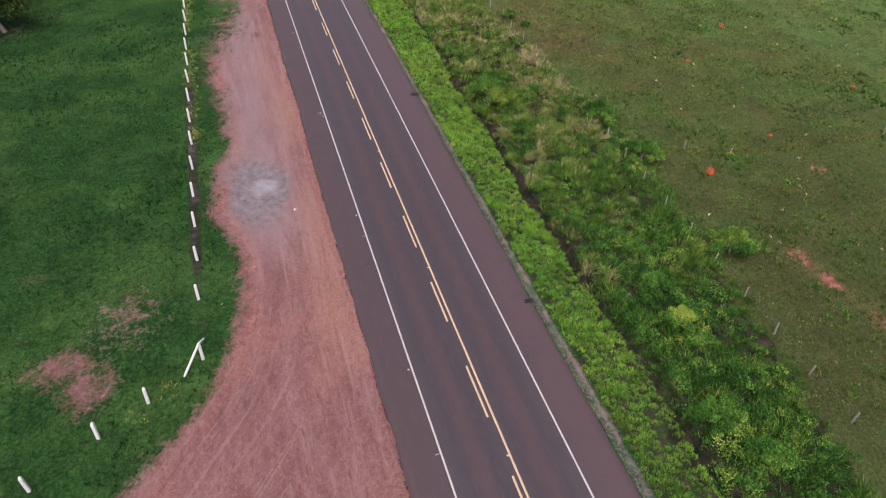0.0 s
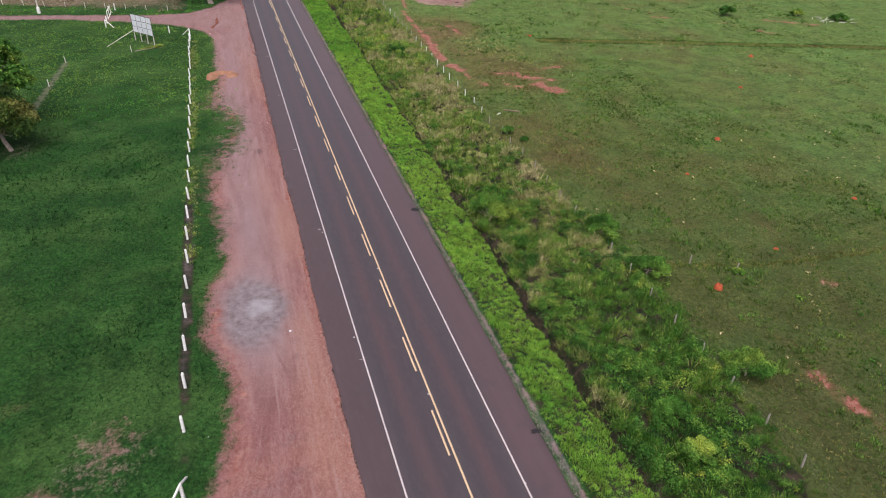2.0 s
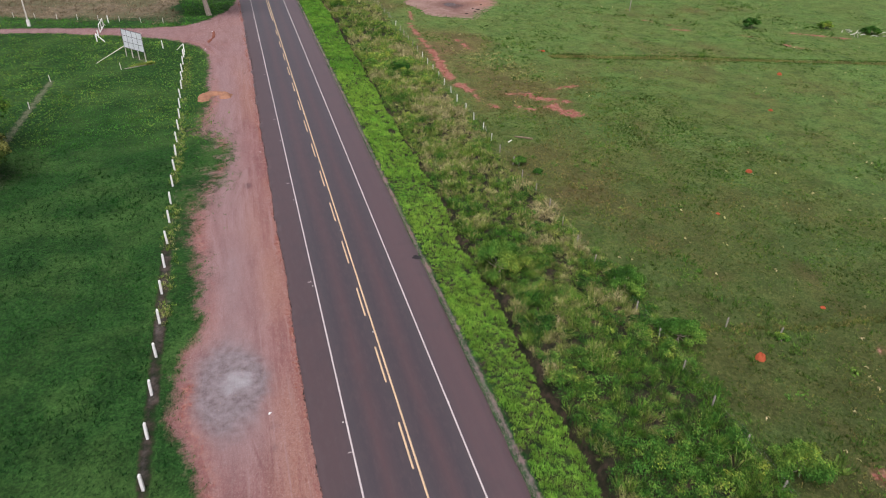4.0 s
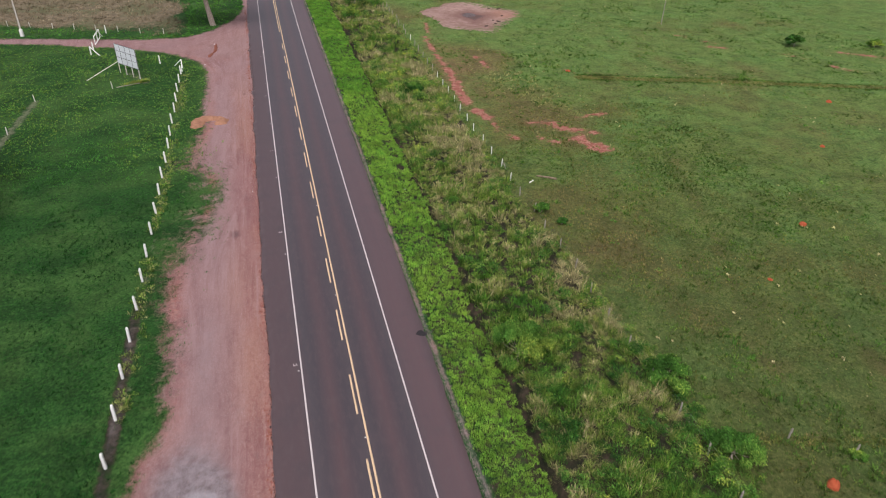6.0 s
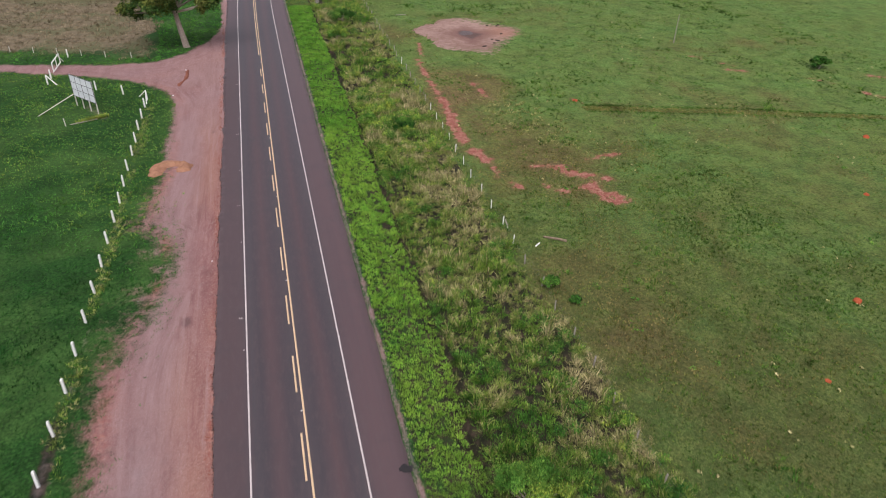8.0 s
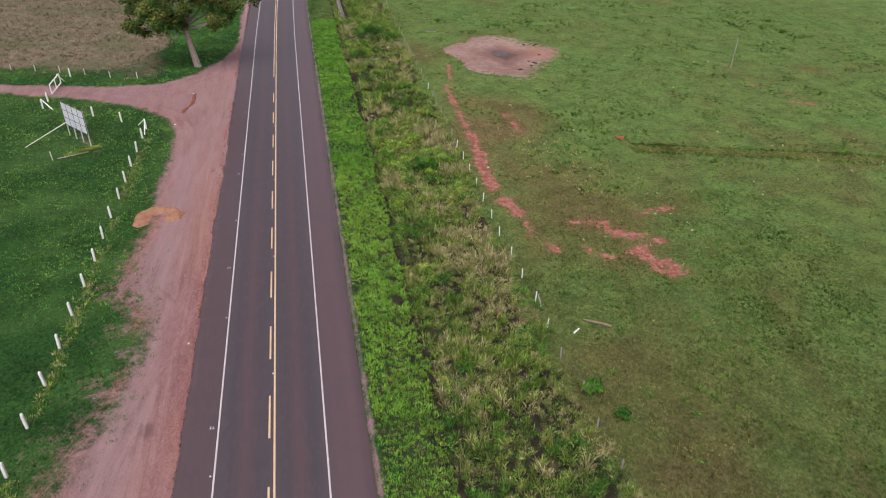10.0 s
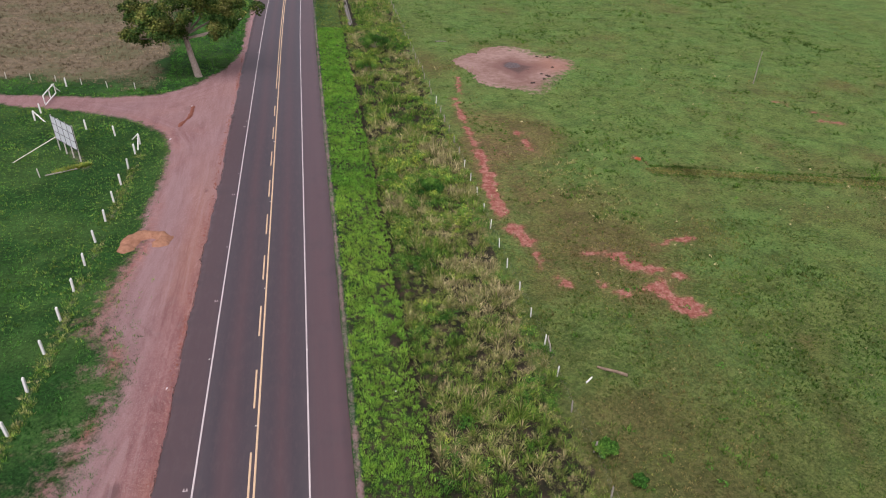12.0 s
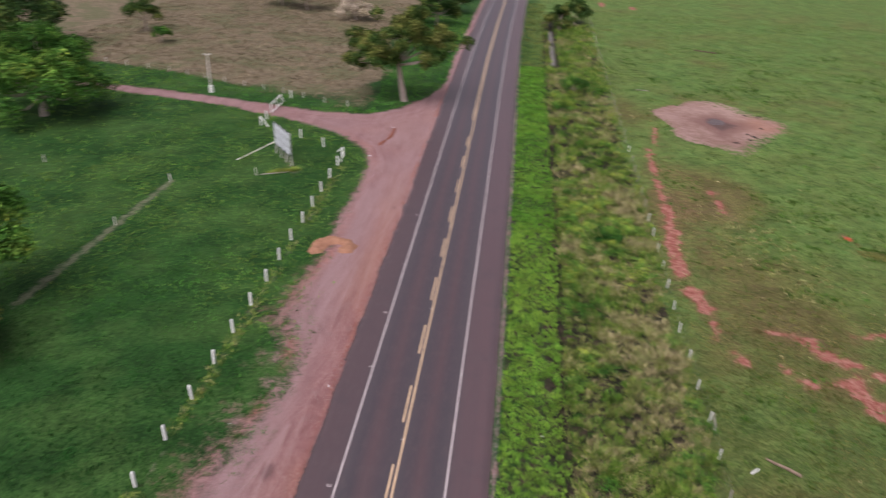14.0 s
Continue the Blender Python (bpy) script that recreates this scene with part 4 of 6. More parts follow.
# ---- poles ----
def pole(x, y, height, base, label):
    thing = empty("utility_pole", pose(x, y, z_at(x, y)), label, "pole")
    part("shaft", tube(bmesh.new(), [(0, 0, -0.3), (0, 0, height * 0.5), (0.03, 0, height)], [0.15, 0.13, 0.10] if base else [0.10, 0.08, 0.06], 8), PALE_WOOD if base else GREY_WOOD, thing)
    if base:
        part("footing", box(bmesh.new(), (0.55, 0.55, 1.3), Matrix.Translation((0, 0, -0.1)), 0.03, 0.9), WHITEWASH, thing, "white-painted concrete base")
        part("crossarm", box(bmesh.new(), (1.3, 0.14, 0.14), Matrix.Translation((0, 0, height - 0.15)), 0.02), PALE_WOOD, thing)
        for k in (-0.5, 0.0, 0.5):
            part("insulator", box(bmesh.new(), (0.1, 0.1, 0.16), Matrix.Translation((k, 0, height - 0.01)), 0.03, 0.7), WHITEWASH, thing)


pole(-44.8, 130.4, 6.4, True, "short wooden power pole on a white concrete base")
pole(77.6, 121.7, 5.4, False, "bare thin wooden pole standing in the pasture")


# ---- drain channel, logs, mounds, litter ----
gutter = empty("drain_channel", pose(13.7, 164.0, 0), "pale concrete drain channel beside the verge", "drain")
for k in range(8):
    part("wall", box(bmesh.new(), (0.18, 3.95, 0.55), Matrix.Translation((0.28, 2 + 4 * k, -0.25)), 0.03), CONCRETE, gutter)
    part("floor_slab", box(bmesh.new(), (0.5, 3.95, 0.12), Matrix.Translation((-0.12, 2 + 4 * k, -0.12)), 0.03), CONCRETE, gutter)


def log(x, y, length, radius, turn, mat, label, name="log"):
    thing = tagged(part(name, tube(bmesh.new(), [(0, -length / 2, 0), (0.05, -length * 0.1, 0.02), (-0.02, length * 0.25, 0.03), (0.04, length / 2, 0)], [radius, radius * 0.95, radius * 0.85, radius * 0.7], 8), mat), label, "log")
    thing.matrix_basis = pose(x, y, z_at(x, y) + radius * 0.8, 0, 0, turn)
    return thing


log(26.55, 59.0, 2.35, 0.125, 58, LOG, "weathered brown log lying on the pasture")
tagged(part("fence_post", white_post, None, None, "", pose(24.1, 58.1, z_at(24.1, 58.1) + 0.08, 0, 52, 38) @ pose(0, 0, 0, 0, 38, 0) @ Matrix.Scale(0.55, 4)), "short white post lying on the pasture", "post")
log(22.75, 62.9, 1.9, 0.07, -12, GREY_WOOD, "grey broken post lying at the fence")
log(29.8, 150.5, 2.2, 0.08, 85, GREY_WOOD, "grey log lying in the pasture")
log(49.0, 186.0, 5.0, 0.16, 70, DARK_WOOD, "dark fallen trunk in far pasture")


def lump(name, x, y, r, h, mat, label, category, seed, lobes=0.25, rings=7, around=16):
    """An uneven heap with a rounded top, sunk into the ground."""
    off = seed * 3.7
    verts, faces = [], []
    for i in range(rings + 1):
        t = i / rings
        for j in range(around):
            a = 2 * math.pi * j / around
            n = noise.noise(Vector((math.cos(a) * 1.3 + off, math.sin(a) * 1.3, t * 2)))
            rr = r * (1 - t ** 1.6) * (1 + lobes * n)
            verts.append((rr * math.cos(a), rr * math.sin(a), h * math.sin(t * math.pi / 2) * (1 + 0.3 * n) - 0.06))
    for i in range(rings):
        for j in range(around):
            faces.append((i * around + j, i * around + (j + 1) % around, (i + 1) * around + (j + 1) % around, (i + 1) * around + j))
    me = mesh_from(name, verts, faces, mat)
    me.polygons.foreach_set("use_smooth", np.ones(len(faces), bool))
    ob = part(name, me, None)
    ob.matrix_basis = pose(x, y, z_at(x, y), 0, 0, seed * 50)
    return tagged(ob, label, category)


for n, (x, y, r, h) in enumerate(((28.1, 14.7, 0.42, 0.55), (49.1, 43.4, 0.38, 0.4), (53.6, 25.3, 0.3, 0.25), (39.1, 35.4, 0.28, 0.18), (79.4, 74.9, 0.45, 0.4), (45.2, 95.6, 0.4, 0.3), (37.7, 18.8, 0.25, 0.2), (66.0, 60.5, 0.3, 0.3))):
    tagged(lump("termite_mound", x, y, r, h, TERMITE, "bright red termite mound in the pasture grass", "termite mound", n + 1), group="termite mounds in the pasture")


def crescent(name, path, wide, high, mat, label, category):
    """A curved ridge of loose sand, steeper inside the bend."""
    xs, ys = np.linspace(-3.2, 3.2, 44), np.linspace(-2.6, 2.6, 36)
    X, Y = np.meshgrid(xs, ys, indexing="ij")
    gap = near_line(path, X, Y) + 0.5 * (wave(X + 40, Y + 40, 0.9, 71) - 0.5) + 0.25 * (wave(X + 40, Y + 40, 0.35, 72) - 0.5)
    z = high * (1 - (gap / wide) ** 2) + 0.16 * (wave(X + 40, Y + 40, 0.5, 73) - 0.5)
    i = np.arange(X.size).reshape(X.shape)
    faces = np.stack([i[:-1, :-1], i[1:, :-1], i[1:, 1:], i[:-1, 1:]], -1).reshape(-1, 4)
    faces = faces[z.ravel()[faces].max(1) > -0.04]
    used, back = np.unique(faces, return_inverse=True)
    verts = np.stack([X.ravel(), Y.ravel(), np.maximum(z.ravel(), -0.12)], 1)[used]
    me = mesh_from(name, verts, back.reshape(faces.shape), mat)
    me.polygons.foreach_set("use_smooth", np.ones(len(faces), bool))
    return tagged(part(name, me, None), label, category)


sand = crescent("sand_ridge", [(-1.6, -1.3), (-1.5, 0.4), (-0.6, 1.0), (0.9, 0.9), (1.6, 0.2), (1.4, -0.6)], 0.85, 0.42, SAND, "curved low ridge of orange sand at the lot's edge", "sand")
sand.matrix_basis = pose(-11.6, 83.6, z_at(-11.6, 83.6))
clods = crescent("clay_heap", [(-2.9, -0.5), (-1.6, 0.35), (-0.2, 0.4), (1.2, -0.1), (2.6, -0.7)], 0.5, 0.16, CLAY, "low ridge of churned red clay at the junction", "clay heap")
clods.matrix_basis = pose(-11.8, 116.2, z_at(-11.8, 116.2), 0, 0, -96) @ Matrix.Diagonal((1.25, 0.5, 1.2, 1))
puddle = lump("puddle", 39.8, 136.0, 1.6, 0.03, WATER, "patch of dark wet mud in the dry pond bed", "puddle", 5, 0.3)
for n, (x, y) in enumerate(((40.8, 126.0), (40.5, 125.9), (44.1, 129.5), (44.3, 128.9), (43.5, 130.4), (43.1, 127.6), (46.6, 133.9), (45.6, 140.0), (47.4, 139.4), (48.0, 139.9))):
    tagged(lump("dung", x, y, 0.36, 0.18, DUNG, "dark dried dung pat on the mud", "dung", n + 120, 0.5, 3, 8), group="dung on the pond bed")
puddle.matrix_basis = pose(39.8, 136.0, z_at(39.8, 136.0) + 0.09, 0, 0, 20)

for n, (x, y, r) in enumerate(((-6.5, 62.2, 0.14), (-8.4, 18.5, 0.14), (-10.2, 52.5, 0.08), (-12.4, 57.2, 0.1), (-14.6, 9.1, 0.09), (-13.0, 108.6, 0.16), (-12.6, 98.4, 0.1), (-15.0, 76.5, 0.09), (-26.2, -0.4, 0.1), (-25.9, -1.2, 0.08), (-11.8, 120.4, 0.16), (9.9, 59.5, 0.12), (13.4, -9.6, 0.13), (18.3, 42.3, 0.13), (-14.9, 91.6, 0.1), (-9.0, 3.0, 0.08))):
    tagged(lump("litter", x, y, r, r * 0.7, LITTER, "scrap of white litter on the ground", "litter", n + 60, 0.7, 3, 7), group="scattered litter")


# ---- trees ----
def crown_mesh(name, blobs, leaves, size, tone, seed, mat=None):
    """Leaves on the shells of uneven clumps, each a folded blade of two triangles."""
    r = np.random.RandomState(seed)
    weight = np.array([b[3] ** 2 for b in blobs])
    pick = r.choice(len(blobs), leaves, p=weight / weight.sum())
    b = np.array(blobs)[pick]
    way = r.normal(size=(leaves, 3))
    way /= np.linalg.norm(way, axis=1)[:, None]
    way[:, 2] = np.where((way[:, 2] < -0.2) & (r.rand(leaves) < 0.55), -way[:, 2], way[:, 2])
    bump = 0.72 + 0.5 * wave(way[:, 0] * 3 + b[:, 0], way[:, 1] * 3 + way[:, 2] * 2 + b[:, 1], 0.8, seed % 13)
    deep = bump * r.rand(leaves) ** 0.28
    at = b[:, :3] + way * (b[:, 3] * deep)[:, None] * np.array([1, 1, 0.78])
    nor = way * 0.6 + r.normal(size=(leaves, 3)) * 0.55 + np.array([0, 0, 0.35])
    nor /= np.linalg.norm(nor, axis=1)[:, None]
    u = np.cross(nor, r.normal(size=(leaves, 3)))
    u /= np.linalg.norm(u, axis=1)[:, None]
    v = np.cross(nor, u)
    s = (size * r.uniform(0.6, 1.3, leaves))[:, None]
    droop = nor * s * 0.25
    verts = np.stack([at - u * s - droop, at - v * s * 0.5, at + u * s - droop, at + v * s * 0.5], 1).reshape(-1, 3)
    k = np.arange(leaves)[:, None] * 4
    faces = np.concatenate([k + [[0, 1, 3]], k + [[1, 2, 3]]], 1).reshape(-1, 3)
    tones = np.clip(tone + 0.7 * (wave(at[:, 0], at[:, 1] + at[:, 2], 1.7, seed % 7) - 0.5) + 0.1 * r.normal(size=leaves), 0, 0.92)
    return mesh_from(name, verts, faces, mat or CROWN, np.repeat(tones, 4))


def grow(name, x, y, height, radius, trunk, label, seed, leaves=4500, size=0.3, tone=0.4, lean=(0.0, 0.0), clumps=16, low=0.35, thick=0.3, squash=1.0, category="tree", group="", masses=(), leaf=None):
    """A tree: leaning tapered trunk with limbs, and a crown of many uneven clumps with gaps."""
    r = random.Random(seed)
    thing = empty(name, pose(x, y, z_at(x, y)), label, category, group)
    top = Vector((lean[0], lean[1], trunk))
    bm = bmesh.new()
    mid = top * 0.5 + Vector((r.uniform(-0.15, 0.15), r.uniform(-0.15, 0.15), 0))
    tube(bm, [(0, 0, -0.3), (0, 0, 0.1), mid, top, top + Vector((lean[0] * 0.2, lean[1] * 0.2, (height - trunk) * 0.4))], [thick * 1.6, thick * 1.15, thick * 0.9, thick * 0.75, thick * 0.35], 10)
    blobs = []
    for ox, oy, oz, size_of in masses:
        for j in range(7):
            c = Vector((ox, oy, oz)) + Vector((r.gauss(0, 1), r.gauss(0, 1), r.gauss(0, 0.6))) * size_of * 0.5
            blobs.append((*c, size_of * r.uniform(0.38, 0.6)))
        start = top * r.uniform(0.85, 1.0)
        tube(bm, [start, start.lerp(Vector((ox, oy, oz)), 0.5) + Vector((0, 0, -0.4)), (ox, oy, oz)], [thick * 0.42, thick * 0.28, thick * 0.1], 6)
    for k in range(0 if masses else clumps):
        a = 2.4 * k + r.uniform(-0.4, 0.4)
        out = radius * math.sqrt((k + 0.5) / clumps) * r.uniform(0.75, 1.05)
        lift = low + (1 - low) * (1 - (out / radius) ** 2 * 0.75) * r.uniform(0.55, 1.0)
        c = Vector((lean[0] * 1.2 + out * math.cos(a), lean[1] * 1.2 + out * math.sin(a) * squash, height * lift - radius * 0.18))
        blobs.append((*c, radius * r.uniform(0.24, 0.38)))
        if k % 2 == 0 or out > radius * 0.7:
            start = top * r.uniform(0.75, 1.0)
            bend = start.lerp(c, 0.5) + Vector((0, 0, -0.06 * height))
            tube(bm, [start, bend, c], [thick * 0.42, thick * 0.26, thick * 0.08], 6)
    part("trunk", bm, BARK, thing)
    part("crown", crown_mesh("crown", blobs, leaves, size, tone, seed, leaf), None, thing)
    return thing


grow("tree", -12.4, 133.6, 14.5, 9.5, 7.0, "broad olive-green tree with a bare pale trunk beside the junction", 41, 40000, 0.2, 0.54, (-1.0, -0.4), 30, 0.42, 0.5,
     masses=((-8.1, -1.0, 6.3, 2.18), (-5.1, 1.5, 9.6, 3.46), (-3.3, -2.0, 7.9, 2.43), (-0.5, 1.0, 12.4, 3.20), (3.3, 2.0, 11.2, 3.58), (4.5, -1.5, 7.9, 2.43), (7.7, 0.5, 8.8, 2.69), (-7.7, 1.0, 9.6, 2.43),
             (0.8, 4.0, 10.4, 3.07), (-0.1, -2.4, 8.8, 2.69), (-6.3, -1.2, 7.8, 2.05), (1.9, 1.0, 13.6, 2.69), (5.9, 2.0, 10.4, 2.56)))
grow("tree", -63.5, 113.5, 15.0, 8.5, 4.0, "large dense bright green tree on the lawn", 42, 22000, 0.25, 0.42, (0.3, 0.5), 34, 0.12, 0.5, leaf=LEAF)
grow("tree", -35.9, 60.2, 8.4, 4.2, 2.4, "dense grey-olive tree with a leaning trunk on the lawn", 43, 21000, 0.16, 0.50, (-0.7, 0.4), 40, 0.1, 0.24)
grow("tree", -39.0, 68.0, 13.4, 4.4, 5.8, "dense green tree with yellowing clumps behind a smaller tree", 44, 21000, 0.21, 0.44, (0.0, 0.3), 44, 0.34, 0.35, leaf=LEAF)
grow("tree", -37.0, 20.0, 8.0, 5.6, 3.0, "green tree at the lawn's far side", 45, 6000, 0.28, 0.45, (0.2, 0.3), 18, 0.3, 0.3)
grow("tree", -68.4, 160.2, 4.4, 2.2, 1.8, "small bright green tree in the dry field", 46, 2600, 0.18, 0.40, (0.2, 0.3), 12, 0.25, 0.12, leaf=LEAF)
grow("tree", -76.0, 168.5, 8.0, 4.4, 2.8, "sparse grey-green tree in the dry field", 56, 2600, 0.28, 0.30, (0.0, 0.3), 13, 0.3, 0.2)
grow("tree", -92.0, 150.0, 14.0, 9.0, 4.0, "dark dense tree behind others beside the dirt road", 47, 7000, 0.38, 0.18, (0, 0), 22, 0.2, 0.4)
grow("tree", -78.0, 128.0, 13.0, 8.0, 4.0, "dark green tree beside the dirt road", 48, 7000, 0.36, 0.30, (0, 0), 22, 0.2, 0.4)
grow("tree", -50.0, 204.0, 9.0, 5.5, 3.0, "thin tree at the dry field's far end", 49, 3200, 0.34, 0.28, (0, 0), 14, 0.3, 0.22)
grow("tree", -58.0, 208.0, 8.0, 5.0, 3.0, "thin tree at the dry field's far end", 50, 2800, 0.34, 0.30, (0, 0), 14, 0.3, 0.22)
grow("tree", -35.0, 196.0, 6.0, 4.5, 2.0, "pale blossoming tree on red soil", 51, 4200, 0.26, 0.88, (0, 0), 14, 0.3, 0.2, leaf=BLOSSOM)
grow("tree", -14.5, 196.0, 9.0, 5.5, 3.0, "green roadside tree beyond the junction", 52, 5000, 0.32, 0.34, (0, 0), 18, 0.2, 0.3)
grow("tree", -12.0, 212.0, 9.0, 5.5, 3.0, "green roadside tree beyond the junction", 53, 5000, 0.32, 0.30, (0, 0), 18, 0.2, 0.3)
grow("tree", 16.0, 199.0, 6.2, 3.8, 2.2, "small round tree beside the drain channel", 54, 4500, 0.26, 0.50, (0, 0), 16, 0.3, 0.2)
grow("tree", 20.5, 208.0, 7.0, 4.0, 2.2, "small green tree beside the fence", 55, 3600, 0.28, 0.40, (0, 0), 14, 0.3, 0.2)

for n, (x, y, h, r, tone, label) in enumerate((
    (12.5, 30.0, 3.4, 2.3, 0.72, "olive shrub with reddish stems beside the ditch"), (22.2, 25.2, 2.2, 1.7, 0.54, "green shrub at the fence line"), (23.0, 18.0, 1.9, 1.7, 0.54, "green shrub at the fence line"),
    (14.6, -1.4, 1.9, 1.2, 0.64, "shrub with yellow-green young leaves"), (23.0, 4.6, 2.1, 1.8, 0.54, "green shrub at the fence line"), (15.2, 2.3, 1.4, 1.3, 0.36, "dark green shrub beside the ditch"),
    (16.6, 144.5, 3.6, 2.7, 0.30, "bare-branched shrub with thin crown"), (12.9, -8.6, 1.5, 1.4, 0.42, "dark green shrub beside the ditch"), (13.8, -11.8, 1.6, 1.4, 0.55, "green shrub beside the ditch"),
    (12.9, 92.0, 1.6, 1.3, 0.60, "olive shrub beside the ditch"), (17.4, 90.0, 1.5, 1.6, 0.34, "dark green shrub in the scrub"), (14.3, 134.0, 2.3, 2.0, 0.62, "dark olive shrub in the scrub"),
    (24.1, 48.8, 0.6, 0.55, 0.22, "low green bush in the pasture"), (22.8, 51.4, 1.1, 0.8, 0.36, "yellow-green bush at the fence line"), (95.2, 102.8, 2.3, 1.8, 0.30, "dark olive bush beside a gully"), (111.0, 99.5, 1.6, 1.3, 0.80, "yellowing bush beside a gully"), (117.5, 94.0, 1.6, 1.6, 0.35, "olive bush beside fallen branches"),
    (31.2, 16.1, 0.6, 0.5, 0.70, "small bright green weed bush"))):
    grow("shrub", x, y, h, r, h * 0.3, label, 80 + n, int(4000 + 3200 * r) if x < 60 else 2000, 0.066 if x < 60 else 0.2, tone, (0.1, 0.1), 15, 0.35, 0.06, category="shrub", leaf=LEAF)

brush = empty("branch_pile", pose(114.5, 96.0, 0), "pale dead branches heaped in the pasture", "branches")
r = random.Random(5)
for k in range(14):
    a = r.uniform(0, 6.28)
    x, y, l = r.uniform(-2, 5.5), r.uniform(-4, 1), r.uniform(0.8, 1.9)
    z0 = z_at(114.5 + x, 96 + y)
    tip = (x + l * math.cos(a), y + l * math.sin(a), z0 + r.uniform(0.05, 0.9))
    part("branch", tube(bmesh.new(), [(x, y, z0), ((x + tip[0]) / 2, (y + tip[1]) / 2, (z0 + tip[2]) / 2 + 0.15), tip], [0.09, 0.07, 0.03], 5), PALE_WOOD, brush)


# ---- grass and scrub, too many to count ----
def tuft(n, low, high, width, lean, spread, seed, bend=0.0):
    """A bunch of blades that lean outwards; tall ones bend over."""
    r = np.random.RandomState(seed)
    a = r.uniform(0, 2 * np.pi, n)
    out = np.stack([np.cos(a), np.sin(a), 0 * a], 1)
    side = np.stack([-np.sin(a), np.cos(a), 0 * a], 1)
    base = out * (spread * np.sqrt(r.rand(n)))[:, None]
    length = r.uniform(low, high, n)[:, None]
    tilt = np.radians(r.uniform(lean[0], lean[1], n))[:, None]
    way = out * np.sin(tilt) + np.array([0, 0, 1]) * np.cos(tilt)
    w = width * r.uniform(0.7, 1.3, n)[:, None] / 2
    if not bend:
        verts = np.stack([base - side * w, base + side * w, base + way * length], 1).reshape(-1, 3)
        return verts, np.arange(3 * n).reshape(-1, 3)
    mid = base + way * length * 0.6
    tip = mid + (way + out * bend - np.array([0, 0, bend * 0.8])) * length * 0.45
    verts = np.stack([base - side * w * 0.6, base + side * w * 0.6, mid + side * w, mid - side * w, tip], 1).reshape(-1, 3)
    k = np.arange(n)[:, None] * 5
    return verts, np.concatenate([k + [[0, 1, 2]], k + [[0, 2, 3]], k + [[3, 2, 4]]], 1).reshape(-1, 3)


def mound(n, radius, height, width, seed):
    """A rounded tussock: upright blades in the middle, splayed ones round them."""
    r = np.random.RandomState(seed)
    a, t = r.uniform(0, 2 * np.pi, n), np.sqrt(r.rand(n))
    out = np.stack([np.cos(a), np.sin(a), 0 * a], 1)
    base = out * (radius * 0.75 * t)[:, None]
    tilt = np.radians(6 + 52 * t + r.uniform(-10, 10, n))[:, None]
    way = out * np.sin(tilt) + np.array([0, 0, 1]) * np.cos(tilt) + 0.12 * r.normal(size=(n, 3))
    turn = r.uniform(0, np.pi, n)
    side = np.stack([np.cos(turn), np.sin(turn), 0 * turn], 1)
    length = (height * (1.05 - 0.35 * t) * r.uniform(0.5, 1.15, n))[:, None]
    w = width * r.uniform(0.7, 1.3, n)[:, None] / 2
    verts = np.stack([base - side * w, base + side * w, base + way * length], 1).reshape(-1, 3)
    return verts, np.arange(3 * n).reshape(-1, 3)


def upright(n, radius, height, width, seed):
    """A soft round clump of nearly upright blades, highest in the middle."""
    r = np.random.RandomState(seed)
    a, t = r.uniform(0, 2 * np.pi, n), np.sqrt(r.rand(n))
    out = np.stack([np.cos(a), np.sin(a), 0 * a], 1)
    base = out * (radius * 0.8 * t)[:, None]
    tilt = np.radians(2 + 42 * t + r.uniform(-8, 8, n))[:, None]
    way = out * np.sin(tilt) + np.array([0, 0, 1]) * np.cos(tilt) + 0.08 * r.normal(size=(n, 3))
    turn = r.uniform(0, np.pi, n)
    side = np.stack([np.cos(turn), np.sin(turn), 0 * turn], 1) * (width * r.uniform(0.7, 1.3, n) / 2)[:, None]
    length = (height * (1.0 - 0.55 * t ** 2) * r.uniform(0.7, 1.1, n))[:, None]
    verts = np.stack([base - side, base + side, base + way * length], 1).reshape(-1, 3)
    return verts, np.arange(3 * n).reshape(-1, 3)


def leafy(n, radius, height, size, seed):
    """A low dome of broad leaves."""
    r = np.random.RandomState(seed)
    a, t = r.uniform(0, 2 * np.pi, n), r.rand(n)
    rad = radius * np.sqrt(t) * r.uniform(0.6, 1.1, n)
    at = np.stack([rad * np.cos(a), rad * np.sin(a), height * (1 - 0.8 * t) * r.uniform(0.45, 1.05, n)], 1)
    nor = np.stack([np.cos(a) * 0.5, np.sin(a) * 0.5, np.full(n, 0.8)], 1) + r.normal(size=(n, 3)) * 0.4
    nor /= np.linalg.norm(nor, axis=1)[:, None]
    u = np.cross(nor, r.normal(size=(n, 3)))
    u /= np.linalg.norm(u, axis=1)[:, None]
    v = np.cross(nor, u)
    s = (size * r.uniform(0.6, 1.4, n))[:, None]
    verts = np.stack([at - u * s, at - v * s * 0.6, at + u * s, at + v * s * 0.6], 1).reshape(-1, 3)
    k = np.arange(n)[:, None] * 4
    return verts, np.concatenate([k + [[0, 1, 2]], k + [[0, 2, 3]]], 1).reshape(-1, 3)


